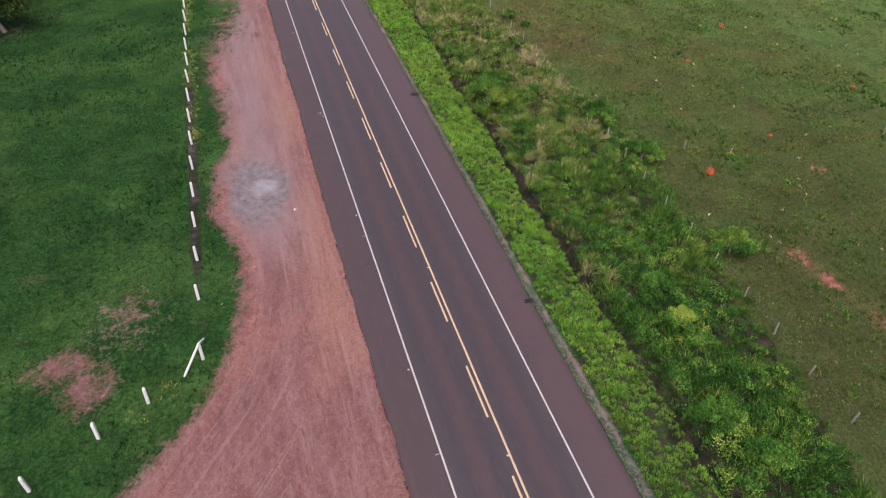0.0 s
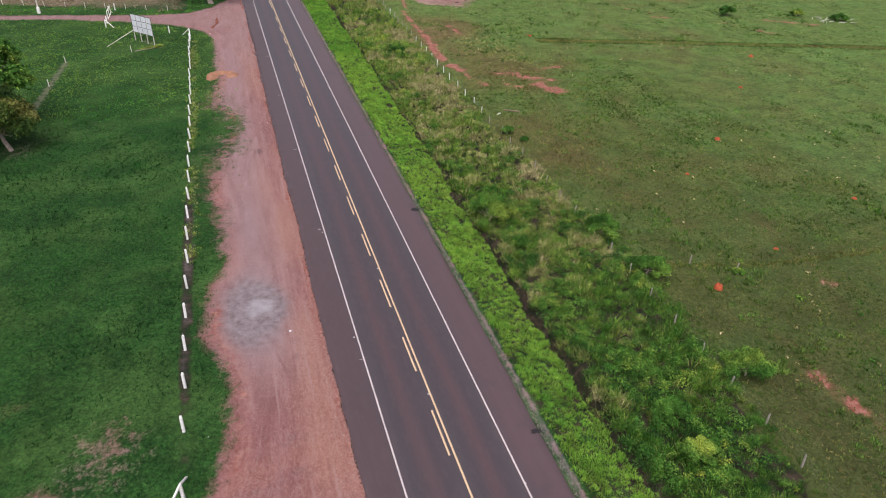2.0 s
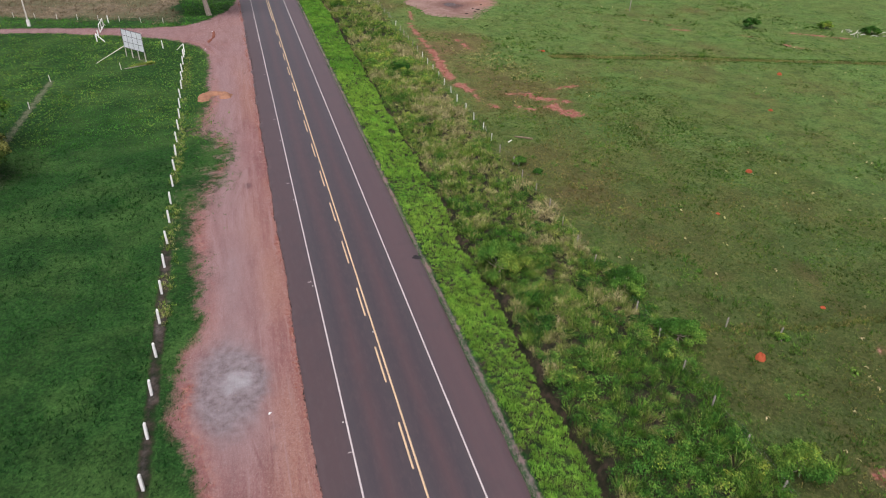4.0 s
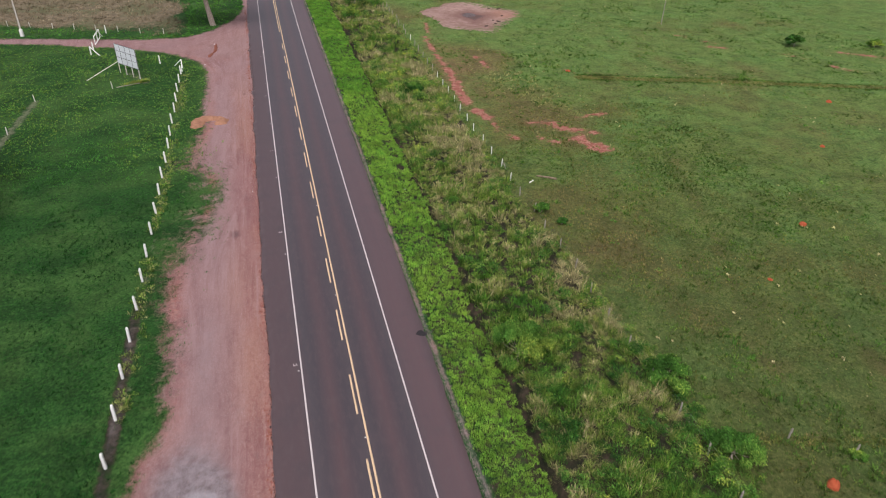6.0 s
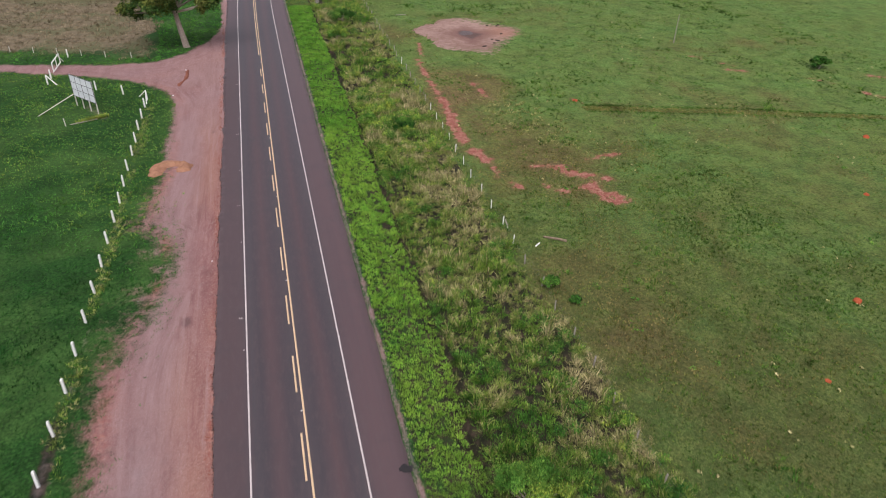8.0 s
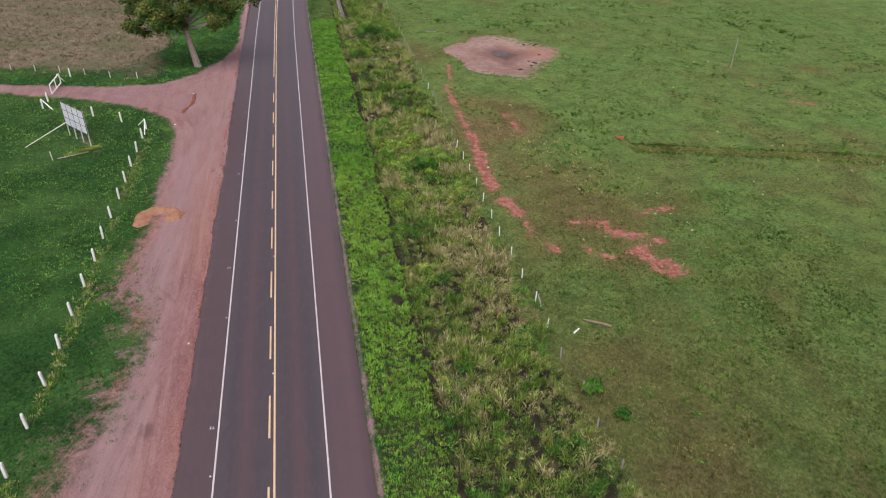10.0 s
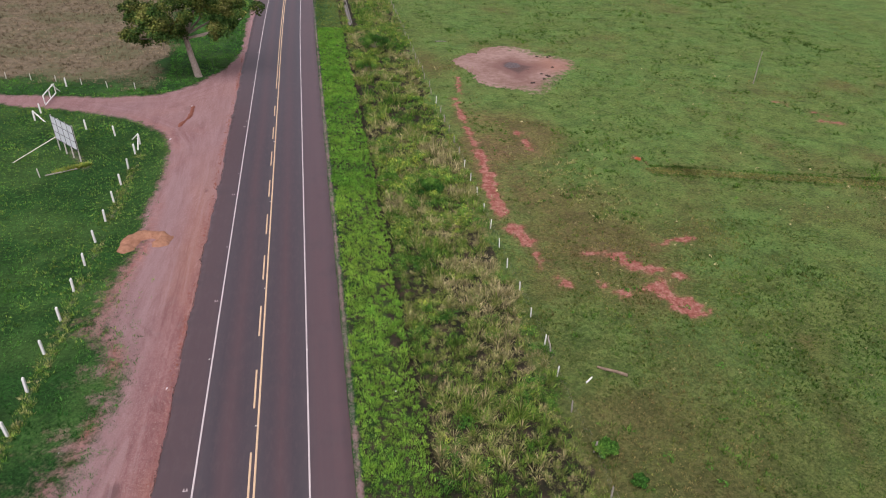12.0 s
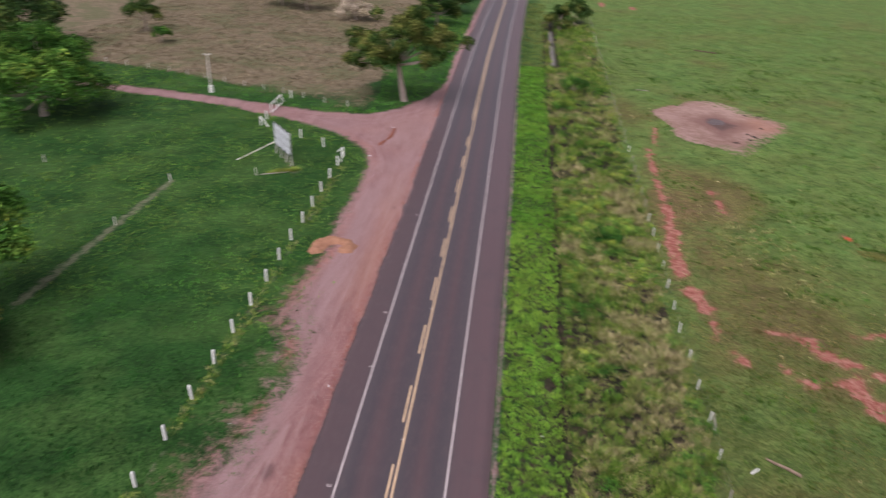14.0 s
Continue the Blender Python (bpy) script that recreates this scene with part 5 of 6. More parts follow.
def tussock(n, radius, height, width, arch, dry, seed):
    """A tall bunch of arching blades, each a bent kite; a share of them is dry."""
    r = np.random.RandomState(seed)
    a, t = r.uniform(0, 2 * np.pi, n), np.sqrt(r.rand(n))
    out = np.stack([np.cos(a), np.sin(a), 0 * a], 1)
    base = out * (radius * 0.55 * t)[:, None]
    tilt = np.radians(3 + 27 * t + r.uniform(-9, 9, n))[:, None]
    up = np.array([0, 0, 1])
    way = out * np.sin(tilt) + up * np.cos(tilt) + 0.08 * r.normal(size=(n, 3))
    length = (height * (1.1 - 0.3 * t) * r.uniform(0.5, 1.12, n))[:, None]
    mid = base + way * length * 0.58
    tip = mid + (way + (out - 0.8 * up) * arch * t[:, None]) * length * 0.48
    turn = r.uniform(0, np.pi, n)
    side = np.stack([np.cos(turn), np.sin(turn), 0 * turn], 1) * (width * r.uniform(0.7, 1.3, n) / 2)[:, None]
    verts = np.stack([base, mid - side, mid + side, tip], 1).reshape(-1, 3)
    k = np.arange(n)[:, None] * 4
    faces = np.concatenate([k + [[0, 2, 1]], k + [[1, 2, 3]]], 1).reshape(-1, 3)
    return verts, faces, np.repeat(np.where(r.rand(n) < dry, 0.4, 0.0) + 0.08 * r.normal(size=n), 4)


def lobed(n, radius, height, size, seed, lobes=7):
    """A bush of several leafy lobes with gaps between them."""
    r = np.random.RandomState(seed)
    a, d = 2.4 * np.arange(lobes) + r.uniform(-0.5, 0.5, lobes), radius * np.sqrt((np.arange(lobes) + 0.3) / lobes) * 0.75
    big = radius * r.uniform(0.3, 0.48, lobes)
    mid = np.stack([d * np.cos(a), d * np.sin(a), height * (0.85 - 0.5 * (d / radius) ** 2) * r.uniform(0.75, 1.05, lobes) - big * 0.5], 1)
    pick = r.randint(lobes, size=n)
    way = r.normal(size=(n, 3))
    way[:, 2] = np.where(r.rand(n) < 0.7, np.abs(way[:, 2]), way[:, 2])
    way /= np.linalg.norm(way, axis=1)[:, None]
    at = mid[pick] + way * (big[pick] * r.uniform(0.6, 1.1, n))[:, None]
    at[:, 2] = np.maximum(at[:, 2], 0.03)
    nor = way * 0.6 + r.normal(size=(n, 3)) * 0.4 + np.array([0, 0, 0.5])
    nor /= np.linalg.norm(nor, axis=1)[:, None]
    u = np.cross(nor, r.normal(size=(n, 3)))
    u /= np.linalg.norm(u, axis=1)[:, None]
    v, s = np.cross(nor, u), (size * r.uniform(0.6, 1.4, n))[:, None]
    verts = np.stack([at - u * s - nor * s * 0.2, at - v * s * 0.55, at + u * s - nor * s * 0.2, at + v * s * 0.55], 1).reshape(-1, 3)
    k = np.arange(n)[:, None] * 4
    shift = 0.16 * r.normal(size=lobes)
    return verts, np.concatenate([k + [[0, 1, 3]], k + [[1, 2, 3]]], 1).reshape(-1, 3), np.repeat(shift[pick], 4)


def scatter(name, kinds, x, y, scale, tone, mat, label, category, seed, sink=0.02):
    """One mesh of many bunches, each turned and sized at random."""
    r = np.random.RandomState(seed)
    z = ground_z(x, y) - sink
    pick, turn = r.randint(len(kinds), size=len(x)), r.uniform(0, 2 * np.pi, len(x))
    all_v, all_f, all_t, start = [], [], [], 0
    for k, (tv, tf, *shift) in enumerate(kinds):
        on = np.where(pick == k)[0]
        if not len(on):
            continue
        c, s, g = np.cos(turn[on])[:, None], np.sin(turn[on])[:, None], scale[on][:, None]
        vx = (tv[None, :, 0] * c - tv[None, :, 1] * s) * g + x[on][:, None]
        vy = (tv[None, :, 0] * s + tv[None, :, 1] * c) * g + y[on][:, None]
        vz = tv[None, :, 2] * g + z[on][:, None]
        all_v.append(np.stack([vx, vy, vz], -1).reshape(-1, 3))
        all_f.append((tf[None] + (np.arange(len(on)) * len(tv))[:, None, None]).reshape(-1, 3) + start)
        all_t.append(np.clip((tone[on][:, None] + (shift[0][None] if shift else 0 * tv[None, :, 0])), 0, 1).ravel())
        start += len(on) * len(tv)
    me = mesh_from(name, np.concatenate(all_v), np.concatenate(all_f), mat, np.concatenate(all_t))
    return tagged(new(name, me), label, category, kind="stuff")


def points(x0, x1, y0, y1, per, seed):
    r = np.random.RandomState(seed)
    n = int((x1 - x0) * (y1 - y0) * per)
    return r.uniform(x0, x1, n), r.uniform(y0, y1, n), r


def lawn():
    x, y, r = points(-46, -9.0, -6, 127, 7.6, 1)
    fx, fy, _ = points(-95, -46, 60, 140, 1.5, 2)
    x, y = np.concatenate([x, fx]), np.concatenate([y, fy])
    gap = lot_gap(x, y) + 0.7 * (np.random.RandomState(9).rand(len(x)) - 0.5)
    bare = np.minimum(np.hypot((x + 24.3) / 2.5, (y - 6.0) / 1.5), np.hypot((x + 22.7) / 1.8, (y - 4.0) / 2.2)) + 0.6 * (wave(x, y, 1.1, 25) - 0.5)
    creep = (np.random.RandomState(8).rand(len(x)) < 1.3 * np.exp(-(((y - 62) / 9) ** 2)) * np.clip(1 + gap / 3.6, 0, 1)) & (wave(x, y, 1.5, 38) > 0.34) & (x < -9.5) & (y > 40) & (y < 84)
    keep = ((gap > 0.05) | creep) & ((x < -9.5) | (y > 84)) & (x < -7.5) & (bare > 0.95) & (outside(FIELD, x, y) > 0.2)
    thin = 0.85 * np.exp(-(((x + 21) / 4) ** 2) - (((y - 9) / 4.5) ** 2))
    track = near_line([(-35, 95.3), (-35.6, 83), (-36.2, 68)], x, y) < 0.5
    dark = (np.abs(x + 16.1) < 0.5) & (y > 4) & (y < 48) & (wave(x, y, 1.6, 26) > 0.35)
    keep &= (np.random.RandomState(3).rand(len(x)) > thin) & ~track & ~dark
    x, y = x[keep], y[keep]
    # Lens falloff painted into the tone: darker at low y, besides natural colour patches.
    tone = 0.06 + 0.42 * wave(x, y, 9, 23) + 0.3 * wave(x, y, 2.2, 24) + 0.14 * (x > -17) * (y > 40) + 0.7 * np.clip((y - 60) / 30, 0, 1) + 0.25 * (wave(x, y, 13, 123) - 0.5) * (y > 70) - 0.12 * np.clip((62 - y) / 25, 0, 1) - 0.12 * np.clip((84 - y) / 12, 0, 1) - 0.05 * np.clip((52 - y) / 8, 0, 1) - 0.08 * np.clip((22 - y) / 10, 0, 1)
    gold = np.minimum(np.minimum(np.hypot(x + 18, y - 2.4) / 0.8, np.hypot(x + 20, y - 1.0) / 0.7), np.minimum(np.hypot(x + 15.7, y - 59.6) / 0.6, np.hypot(x + 22.0, y - 101.6) / 1.2))
    tone = np.where(gold < 0.7 + 0.6 * wave(x, y, 0.4, 3), 0.95, np.clip(tone, 0, 0.78))
    rr = np.random.RandomState(4)
    size = rr.uniform(0.6, 1.3, len(x)) * (1 + 0.5 * (x < -46)) * (0.7 + 0.6 * wave(x, y, 4, 27))
    scatter("lawn_grass", [tuft(6, 0.10, 0.24, 0.052, (10, 60), 0.13, s) for s in range(5)], x, y, size, tone, LAWN, "dense dark green lawn grass", "grass", 5)


def lot_edge():
    """Low grass that creeps over the edge of the lot, and weeds between the posts."""
    x, y, r = points(-16.0, -8.8, 8, 92, 22.0, 181)
    gap = lot_gap(x, y)
    reach = 0.5 + 3.4 * np.exp(-(((y - 64) / 12) ** 2)) + 0.8 * wave(x, y, 6.0, 182)
    keep = (gap < 0.4) & (r.rand(len(x)) < np.clip(1 + gap / reach, 0, 1) ** 1.3) & (wave(x, y, 1.7, 183) + 0.5 * wave(x, y, 0.6, 184) > 0.5)
    x, y = x[keep], y[keep]
    scatter("creeping_grass", [tuft(7, 0.07, 0.18, 0.055, (35, 75), 0.16, 185 + s) for s in range(4)], x, y, r.uniform(0.6, 1.3, len(x)), 0.2 + 0.3 * r.rand(len(x)), LAWN, "thin dark grass creeping over the dirt lot", "grass", 186)
    r = np.random.RandomState(187)
    y = r.uniform(30, 104, 900)
    x = -15.75 + r.normal(0, 0.35, 900)
    keep = wave(x, y, 2.2, 188) > 0.45
    x, y = x[keep], y[keep]
    scatter("post_weeds", [tuft(12, 0.12, 0.38, 0.045, (10, 60), 0.18, 189 + s) for s in range(4)], x, y, r.uniform(0.6, 1.3, len(x)), r.uniform(0.2, 0.85, len(x)), TALL, "unmown yellowing weeds between the posts", "grass", 190)


def golden_grass():
    """A long yellowed clump that hides a plank by the billboard."""
    r = np.random.RandomState(36)
    t = r.rand(150)
    x, y = -24.3 + 3.2 * t + r.normal(0, 0.22, 150), 99.9 + 2.0 * t + r.normal(0, 0.22, 150)
    keep = r.rand(150) < 0.25 + t
    x, y = x[keep], y[keep]
    scatter("yellow_grass", [tuft(16, 0.2, 0.5, 0.06, (10, 60), 0.2, 36 + s) for s in range(3)], x, y, r.uniform(0.7, 1.3, len(x)), np.clip(0.8 + 0.15 * r.rand(len(x)), 0, 0.95), LAWN, "yellowed tall grass around a fallen plank", "grass", 37)


def junction_grass():
    x, y, r = points(-22, -6.2, 126, 215, 5.0, 31)
    keep = (outside(LOT, x, y) + 0.6 * (wave(x, y, 1.1, 32) - 0.5) > 0.1) & (outside(FIELD, x, y) > -0.2)
    x2, y2, _ = points(-95, -16, 124, 150, 2.6, 33)
    keep2 = (outside(LOT, x2, y2) > 0.15) & (outside(FIELD, x2, y2) > 0.0)
    x, y = np.concatenate([x[keep], x2[keep2]]), np.concatenate([y[keep], y2[keep2]])
    tone = np.clip(0.52 + 0.3 * wave(x, y, 6, 34), 0, 0.78)
    scatter("roadside_grass", [tuft(9, 0.10, 0.26, 0.08, (15, 60), 0.22, 30 + s) for s in range(4)], x, y, r.uniform(0.6, 1.4, len(x)), tone, LAWN, "lush green grass beside the dirt road", "grass", 35)


def dry_field():
    x, y, r = points(-88, -17, 127, 222, 2.2, 41)
    keep = outside(FIELD, x, y) + 5.0 * (wave(x, y, 5.0, 41) - 0.3) * (x > -40) < 1.0
    keep &= r.rand(len(x)) > 0.75 * np.exp(-(((x + 24) / 10) ** 2) - (((y - 131) / 7) ** 2))
    x, y = x[keep], y[keep]
    tone = np.clip(0.2 + 0.7 * wave(x, y, 2.2, 42) * (0.5 + wave(x, y, 12, 43)), 0, 1)
    scatter("dry_grass", [upright(7, 0.24, 0.42, 0.10, 40 + s) for s in range(4)], x, y, r.uniform(0.5, 1.5, len(x)), tone, DRY, "dry brown tussocky field grass", "grass", 44)


def verge():
    r = np.random.RandomState(51)
    X, Y = np.meshgrid(np.arange(6.7, 13.0, 0.41), np.arange(-36.4, 162, 0.41), indexing="ij")
    x, y = X.ravel() + r.uniform(-0.15, 0.15, X.size), Y.ravel() + r.uniform(-0.15, 0.15, X.size)
    edge = ditch_x(y) - 0.36 * ditch_size(y)
    hole = wave(x, y, 1.4, 52) * 0.6 + wave(x, y, 0.7, 53) * 0.4
    seam = (np.abs(x - edge + 1.2) < 0.7) & (wave(x, y, 0.55, 153) < 0.2)
    keep = ~seam & (x < edge) & (x > 6.78 + 0.35 * wave(x, y, 0.8, 54) + np.interp(y, [0, 30], [0.12, 0.0])) & (hole > np.where(x > edge - 2.2, 0.14, 0.08))
    x, y = x[keep], y[keep]
    tone = np.clip(0.42 + 0.3 * (wave(x, y, 1.2, 55) - 0.5) + 0.35 * r.rand(len(x)) + 0.3 * (wave(x, y, 7, 56) - 0.4) + 0.12 * np.clip((y - 10) / 40, 0, 1) - 0.3 * np.clip((y - 75) / 20, 0, 1), 0, 1)
    size = (0.75 + 0.4 * wave(x, y, 2.5, 57)) * r.uniform(0.7, 1.25, len(x))
    for on, kinds in (((y > -19) & (y < 34), [upright(84, 0.32, 0.36, 0.030, 250 + s) for s in range(6)]), ((y <= -19) | (y >= 34), [upright(40, 0.27, 0.42, 0.046, 50 + s) for s in range(6)])):
        scatter("verge_grass", kinds, x[on], y[on], size[on], tone[on], VERGE, "bright green clumpy verge grass", "grass", 57)
    x, y, r = points(6.8, 14.5, 160, 235, 7.0, 58)
    keep = (x - road_x(y) > 6.9) & (x < 13.2)
    x, y = x[keep], y[keep]
    scatter("mown_grass", [tuft(8, 0.1, 0.22, 0.09, (20, 65), 0.2, 58 + s) for s in range(3)], x, y, r.uniform(0.7, 1.3, len(x)), 0.45 + 0.3 * wave(x, y, 4, 59), PASTURE, "short mown verge grass", "grass", 59)


def scrub_ground(per, seed, holes, inset=0.0):
    """Scattered places in the overgrown belt between ditch and fence."""
    x, y, r = points(10.8, 26.5, -20, 205, per, seed)
    bx, by, _ = points(10.8, 22, -36, -20, per * 0.7, seed + 1000)
    x, y = np.concatenate([x, bx]), np.concatenate([y, by])
    edge = belt_right(y) + 1.6 * (wave(x, y, 3.0, 62) - 0.5) + 1.4 * (wave(x, y, 0.8, 44) - 0.5) - inset
    left = ditch_x(y) + (0.25 * (y > 6) * (y < 32) - 0.1 + 0.5 * wave(x, y, 1.2, 60)) * ditch_size(y) + inset * 0.3
    gaps = wave(x, y, 2.3, 59) * 0.6 + wave(x, y, 1.0, 58) * 0.4
    keep = (x > left) & (x < edge) & ((y < 105) | (r.rand(len(x)) < 0.6)) & ~((np.abs(x - 14) < 0.9) & (y > 160)) & (gaps > holes)
    x, y, edge, left = x[keep], y[keep], edge[keep], left[keep]
    straw = 0.34 * wave(x, y, 7, 63) + 0.34 * wave(x, y, 2.4, 64) + 0.24 * wave(x, y, 0.9, 163) + 0.3 * np.exp(-(((y - 66) / 15) ** 2) - (((x - 18.5) / 4.5) ** 2)) + 0.16 * np.exp(-(((y - 40) / 14) ** 2) - (((x - 21) / 2) ** 2)) + 0.12 * np.exp(-(((y - 44) / 16) ** 2)) * (wave(x, y, 3.0, 164) > 0.5) - 0.24 * np.exp(-(((y + 8) / 12) ** 2)) + 0.1 * np.clip((y - 78) / 12, 0, 1)
    return x, y, r, straw, np.clip((edge - x) / 2.2 + 0.3, 0.3, 1), left


def scrub():
    x, y, r, straw, low, left = scrub_ground(4.0, 61, 0.04)
    tone = np.clip(1.5 * straw - 0.42 + 0.16 * r.normal(size=len(x)), 0, 0.8)
    size = (0.6 + 0.9 * wave(x, y, 1.6, 65)) * r.uniform(0.6, 1.3, len(x)) * low
    for on, kinds in (((y > -19) & (y < 34), [mound(52, 0.34, 0.46, 0.024, 260 + k) for k in range(6)]), ((y <= -19) | (y >= 34), [mound(26, 0.30, 0.44, 0.040, 60 + k) for k in range(6)])):
        scatter("wild_grass", kinds, x[on], y[on], size[on], tone[on], TALL, "knee-high mixed wild grass", "grass", 66)
    x, y, r, straw, low, left = scrub_ground(3.5, 161, 0.07, 0.2)
    keep = r.rand(len(x)) < np.interp(y, [20, 30, 85, 120], [0.6, 0.95, 0.95, 0.5])
    x, y, straw, low, left = x[keep], y[keep], straw[keep], low[keep], left[keep]
    kind = wave(x, y, 1.9, 145)
    tone = 1.6 * straw - 0.44 + 0.35 * (kind - 0.5) - 0.05 * np.clip((48 - y) / 20, 0, 1) + 0.14 * r.normal(size=len(x)) + 0.3 * (wave(x, y, 1.3, 45) > 0.78) + 0.16 * np.exp(-(((x - left - 1.2) / 1.2) ** 2)) * (wave(x, y, 3.0, 46) > 0.5)
    size = (0.5 + 0.8 * wave(x, y, 2.1, 165)) * r.uniform(0.65, 1.25, len(x)) * low * np.interp(y, [85, 120], [1.0, 1.35])
    for on, blades, width in (((y > -19) & (y < 34), 60, 0.023), ((y <= -19) | (y >= 34), 38, 0.038)):
        kinds = [tussock(blades, 0.36, 0.80 + 0.05 * k, width, 0.25 + 0.08 * k, 0.05 + 0.07 * k, 160 + k) for k in range(6)]
        scatter("tall_grass", kinds, x[on], y[on], size[on], np.clip(tone[on], 0, 0.9), TALL, "tall tussocks of green and straw-coloured wild grass", "grass", 166)
    x, y, r, straw, low, left = scrub_ground(1.45, 261, 0.12, 0.4)
    pick = (r.rand(len(x)) < 0.55 * np.clip(1.5 - 1.5 * straw, 0, 1) + 0.2 * (y > 80) + 0.3 * (y < 26)) & (wave(x, y, 3.4, 67) > np.where(y < 26, 0.24, np.where(y > 80, 0.38, 0.48)))
    x, y, low = x[pick], y[pick], low[pick]
    tone = np.clip(0.18 - 0.14 * (y < 26) + 0.26 * (y > 78) + 0.6 * wave(x, y, 4, 68) + 0.14 * r.normal(size=len(x)), 0, 0.72)
    size = r.uniform(0.55, 1.3, len(x)) * np.clip(low + 0.2, 0, 1) * np.where(y > 78, 1.25, 1.0)
    for on, leaves, leaf in (((y > -19) & (y < 34), 210, 0.054), ((y <= -19) | (y >= 34), 150, 0.062)):
        scatter("scrub_bushes", [lobed(leaves, 0.62 + 0.05 * k, 0.8 + 0.06 * k, leaf, 70 + k) for k in range(6)], x[on], y[on], size[on], tone[on], LEAF, "waist-high leafy green scrub bushes", "bush", 69)


def pasture():
    x, y, r = points(20, 56, -12, 80, 9.2, 71)
    fx, fy, _ = points(20, 130, 40, 230, 1.6, 72)
    size = np.concatenate([r.uniform(0.5, 1.3, len(x)), r.uniform(0.6, 1.4, len(fx))])
    x, y = np.concatenate([x, fx]), np.concatenate([y, fy])
    red = np.full(len(x), 9.0)
    for line, width in RED_LINES:
        red = np.minimum(red, near_line(line, x, y) - width)
    keep = (x > belt_right(y) - 0.8) & (outside(POND, x, y) + 1.6 * (wave(x, y, 1.2, 73) - 0.5) > 0.1) & (red + 0.7 * (wave(x, y, 0.9, 74) - 0.5) > 0.05)
    keep &= wave(x, y, 2.4, 75) * 0.6 + wave(x, y, 0.9, 79) * 0.4 > 0.25
    x, y, size = x[keep], y[keep], size[keep]
    # The y < 48 term paints lens falloff into the blades; the rest is dryness.
    tone = np.clip(0.2 + 0.8 * dryness(x, y) + 0.45 * (wave(x, y, 1.8, 76) - 0.5) - 0.1 * np.clip((48 - y) / 16, 0, 1) + 0.7 * (np.random.RandomState(75).rand(len(x)) - 0.45), 0, 1)
    size = size * (0.6 + 0.8 * wave(x, y, 3.0, 77))
    scatter("pasture_grass", [upright(6, 0.11, 0.22, 0.058, 80 + s) for s in range(6)], x, y, size, tone, PASTURE, "short uneven pasture grass, green and brown", "grass", 78)
    x, y, r = points(20, 60, -12, 95, 5.0, 171)
    keep = (x > belt_right(y) - 0.5) & (0.5 * dryness(x, y) + 0.7 * wave(x, y, 1.1, 172) > 0.3)
    x, y = x[keep], y[keep]
    scatter("dry_stalks", [upright(3, 0.08, 0.2, 0.042, 130 + s) for s in range(6)], x, y, r.uniform(0.5, 1.2, len(x)), r.uniform(0.45, 0.82, len(x)), PASTURE, "dry tan blades among the pasture grass", "grass", 173)
    r = np.random.RandomState(177)
    x = r.uniform(24, 62, 700)
    y = np.interp(x, [24, 28, 34.8, 46.5, 62], [19.4, 18.4, 16.6, 16.0, 15.0]) + r.normal(0, 0.28, 700)
    scatter("fence_line_grass", [upright(10, 0.2, 0.4, 0.05, 178 + s) for s in range(4)], x, y, r.uniform(0.5, 1.2, 700), r.uniform(0.5, 0.9, 700), PASTURE, "taller dry grass along an old fence line", "grass", 179)
    r = np.random.RandomState(174)
    at = np.sort(r.rand(3600)) ** 0.8 * (len(TRACK) - 1)
    leg = np.minimum(at.astype(int), len(TRACK) - 2)
    line, part_way = np.array(TRACK), (at - leg)[:, None]
    mid = line[leg] * (1 - part_way) + line[leg + 1] * part_way
    off = np.where(r.rand(3600) < 0.55, r.uniform(-0.8, 0.8, 3600), np.where(r.rand(3600) < 0.6, r.normal(1.15, 0.2, 3600), r.normal(-1.2, 0.25, 3600)))
    scatter("track_grass", [upright(8, 0.2, 0.24, 0.07, 175 + s) for s in range(4)], mid[:, 0] + 0.25 * off, mid[:, 1] + off, r.uniform(0.6, 1.3, 3600), np.where(np.abs(off) < 0.85, r.uniform(0.5, 0.95, 3600), r.uniform(0.05, 0.35, 3600)), PASTURE, "dry grass of an old track between green banks", "grass", 176)
    x, y, r = points(22, 110, -15, 190, 1.0, 87)
    thick = wave(x, y, 2.6, 88) * 0.55 + wave(x, y, 9, 89) * 0.45
    thick = thick + 0.2 * np.exp(-(((x - 36.5) / 4) ** 2) - (((y - 87) / 10) ** 2)) + 0.22 * np.exp(-(((x - 95) / 6) ** 2) - (((y - 105) / 3.5) ** 2))
    keep = (thick > 0.58) & (x > belt_right(y)) & (outside(POND, x, y) > 1)
    x, y, thick = x[keep], y[keep], thick[keep]
    scatter("pasture_tussocks", [tuft(14, 0.14, 0.36, 0.07, (10, 60), 0.25, 110 + s) for s in range(4)], x, y, 0.55 + 3.4 * (thick - 0.55), np.clip(0.04 + 0.4 * r.rand(len(x)), 0, 1), PASTURE, "dark green tussocks in the pasture", "grass", 90)
    x, y, r = points(24, 120, -15, 190, 0.05, 81)
    keep = (wave(x, y, 9, 82) > 0.45) & (outside(POND, x, y) > 1)
    x, y = x[keep], y[keep]
    scatter("pasture_weeds", [leafy(26, 0.3, 0.26, 0.06, 90 + s) for s in range(4)], x, y, r.uniform(0.4, 1.7, len(x)), np.clip(0.3 + 0.4 * r.rand(len(x)), 0, 1), LEAF, "dark green weeds scattered over the pasture", "weed", 83)
    x, y, r = points(24, 110, -10, 140, 0.055, 84)
    keep = (wave(x, y, 11, 85) + 0.35 * np.exp(-(((x - 34) / 5) ** 2) - (((y - 88) / 12) ** 2)) > 0.5) & (outside(POND, x, y) > 1)
    x, y = x[keep], y[keep]
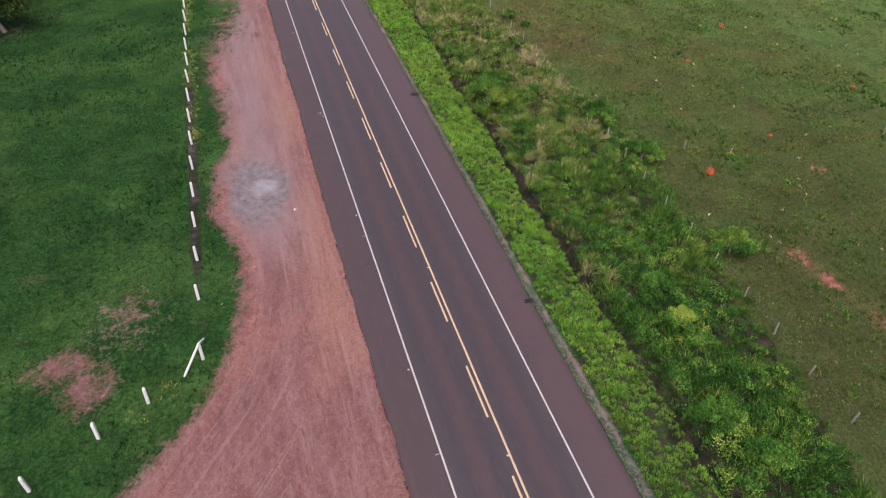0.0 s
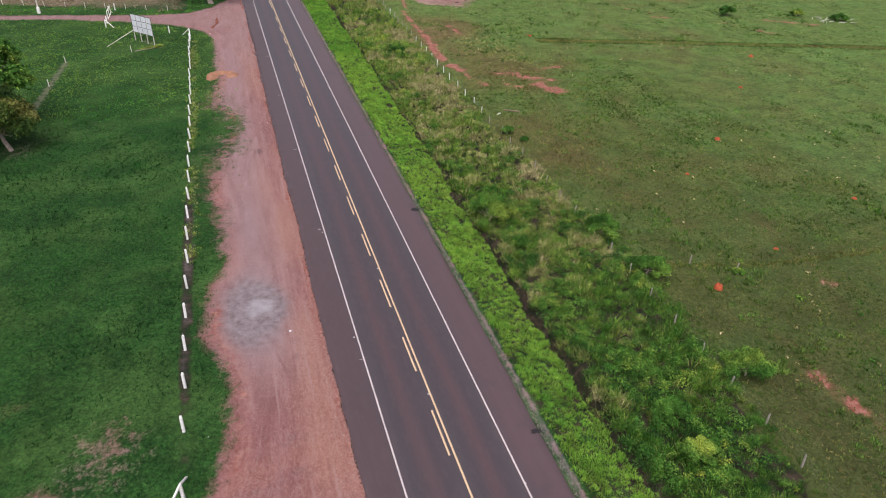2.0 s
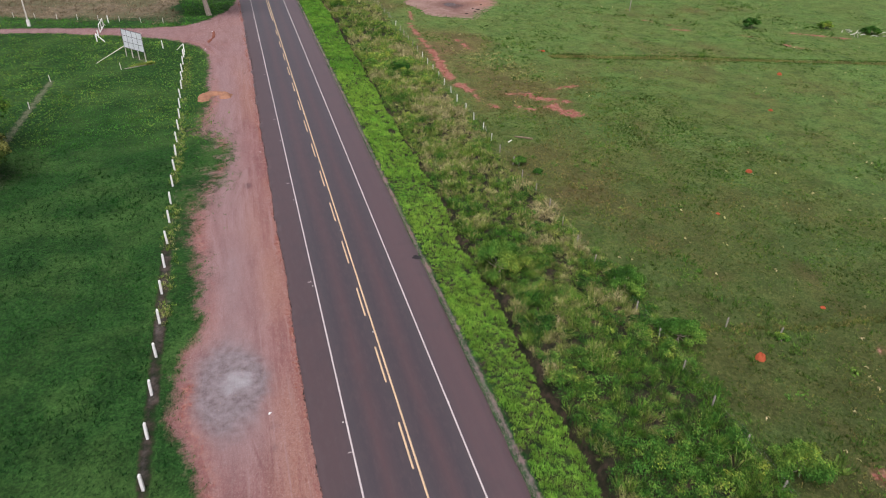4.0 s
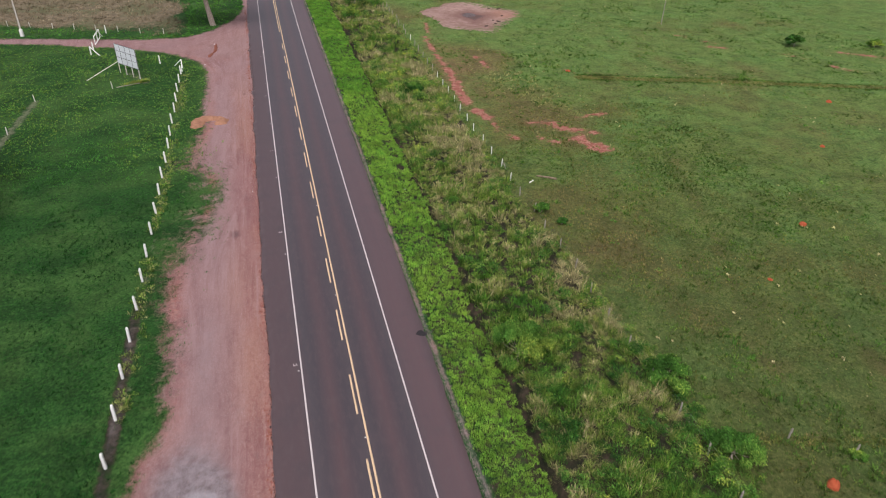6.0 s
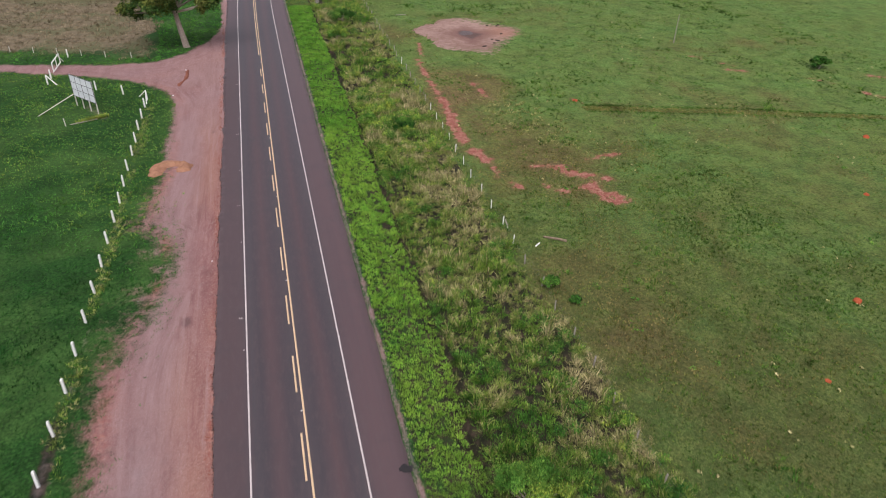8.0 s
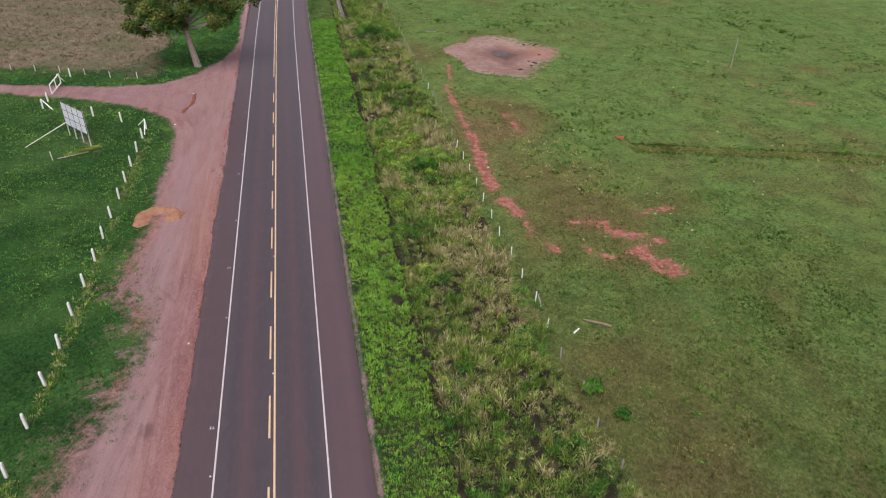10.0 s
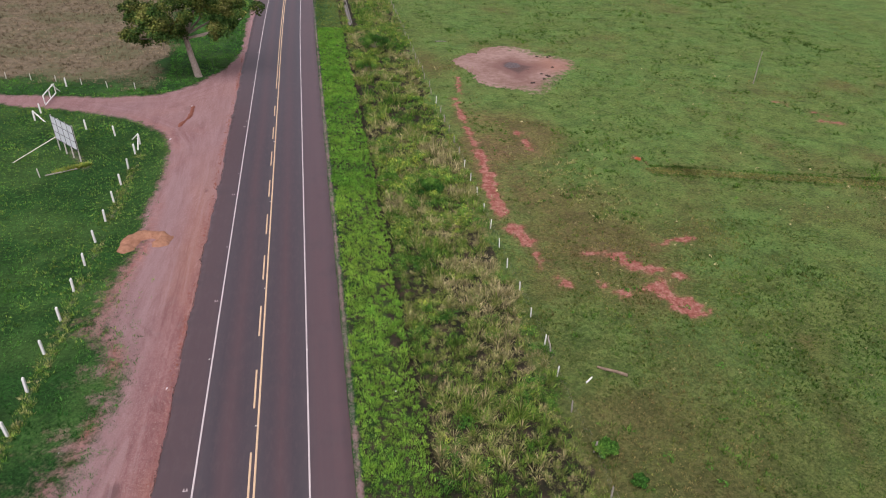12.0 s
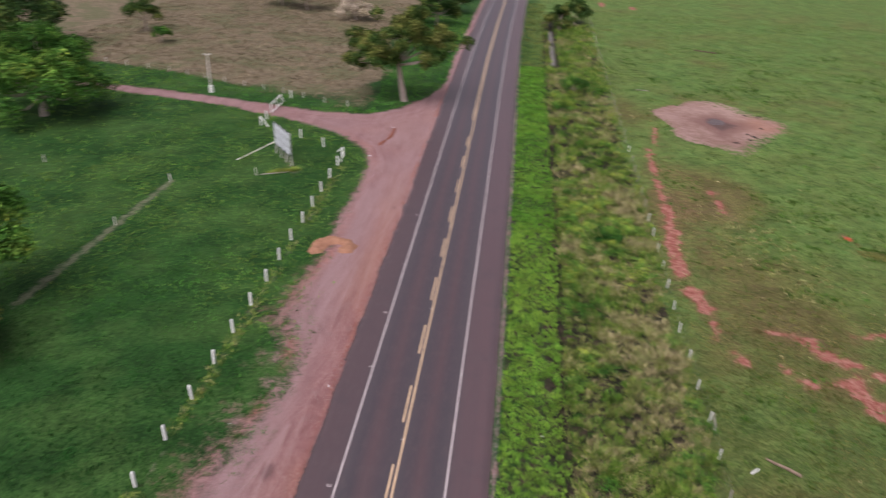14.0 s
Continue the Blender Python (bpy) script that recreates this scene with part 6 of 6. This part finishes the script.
    scatter("pale_weeds", [leafy(9, 0.16, 0.22, 0.075, 95 + s) for s in range(3)], x, y, r.uniform(0.5, 1.5, len(x)), r.uniform(0.75, 1.0, len(x)), TALL, "pale seed heads of weeds in the pasture", "weed", 86)

    r = np.random.RandomState(97)
    y = 89 + 5.5 * r.normal(size=420)
    x = 35.2 - 0.22 * (y - 89) + 2.2 * r.normal(size=420)
    keep = (x > 29) & (wave(x, y, 1.2, 98) > 0.4)
    x, y = x[keep], y[keep]
    scatter("pasture_clumps", [mound(26, 0.22, 0.3, 0.05, 120 + s) for s in range(3)], x, y, r.uniform(0.7, 1.5, len(x)), r.uniform(0.6, 0.85, len(x)), TALL, "low yellowish grass clumps on worn pasture", "grass", 99)


def stones():
    """Loose pebbles along the broken asphalt edge and over the lot."""
    r = np.random.RandomState(91)
    corner = np.array([(1, 0, 0), (-0.3, 0.95, 0), (-0.8, -0.7, 0), (0.1, 0.1, 0.8)])
    shape = np.array([(0, 1, 3), (1, 2, 3), (2, 0, 3)])
    y = r.uniform(-20, 150, 5200)
    near = r.rand(len(y)) < 0.55
    x = np.where(near, -6.05 - np.abs(r.normal(0, 0.28, len(y))), r.uniform(-15, -6, len(y)))
    keep = outside(LOT, x, y) < -0.1
    x, y, near = x[keep], y[keep], near[keep]
    scatter("pebbles", [(corner * (1, 0.8, 0.7), shape), (corner * (0.8, 1.1, 0.9), shape)], x, y, r.uniform(0.015, 0.05, len(x)), x * 0, PEBBLE, "loose reddish pebbles on the dirt lot", "pebbles", 92, 0.0)
    # Near-black crumbs, doubling as the shadow line below the broken asphalt edge.
    yb = r.uniform(-20, 120, 2600)
    xb = -5.99 + 0.40 * broken(yb) + r.normal(-0.03, 0.04, 2600)
    on = wave(yb, yb * 0, 1.6, 195) > 0.3
    scatter("asphalt_crumbs", [(corner * (1, 0.9, 0.8), shape), (corner * (0.7, 1.2, 1.0), shape)], xb[on], yb[on], r.uniform(0.03, 0.085, on.sum()), xb[on] * 0, CRUMB, "dark crumbs drawing the broken asphalt edge and its shadow line", "crumbs", 196, 0.0)
    yc = r.uniform(-20, 150, 900)
    xc = -6.08 - np.abs(r.normal(0, 0.2, 900))
    on = wave(xc, yc, 2.5, 95) > 0.4
    scatter("clods", [(corner * (1, 0.9, 0.8), shape), (corner * (0.7, 1.2, 1.0), shape)], xc[on], yc[on], r.uniform(0.04, 0.13, on.sum()), xc[on] * 0, CLAY, "crumbled red clods along the broken asphalt edge", "clods", 94, 0.0)
    y2 = r.uniform(-20, 130, 6500)
    x2 = np.interp(y2, [0, 40], [6.14, 6.4]) + np.abs(r.normal(0, 0.26, 6500))
    scatter("gravel", [(corner, shape), (corner * (0.8, 1.1, 0.9), shape)], x2, y2, r.uniform(0.02, 0.06, 6500), x2 * 0, GRAVEL, "pale gravel along the asphalt edge", "gravel", 93, 0.0)


lawn()
lot_edge()
golden_grass()
junction_grass()
dry_field()
verge()
scrub()
pasture()
stones()
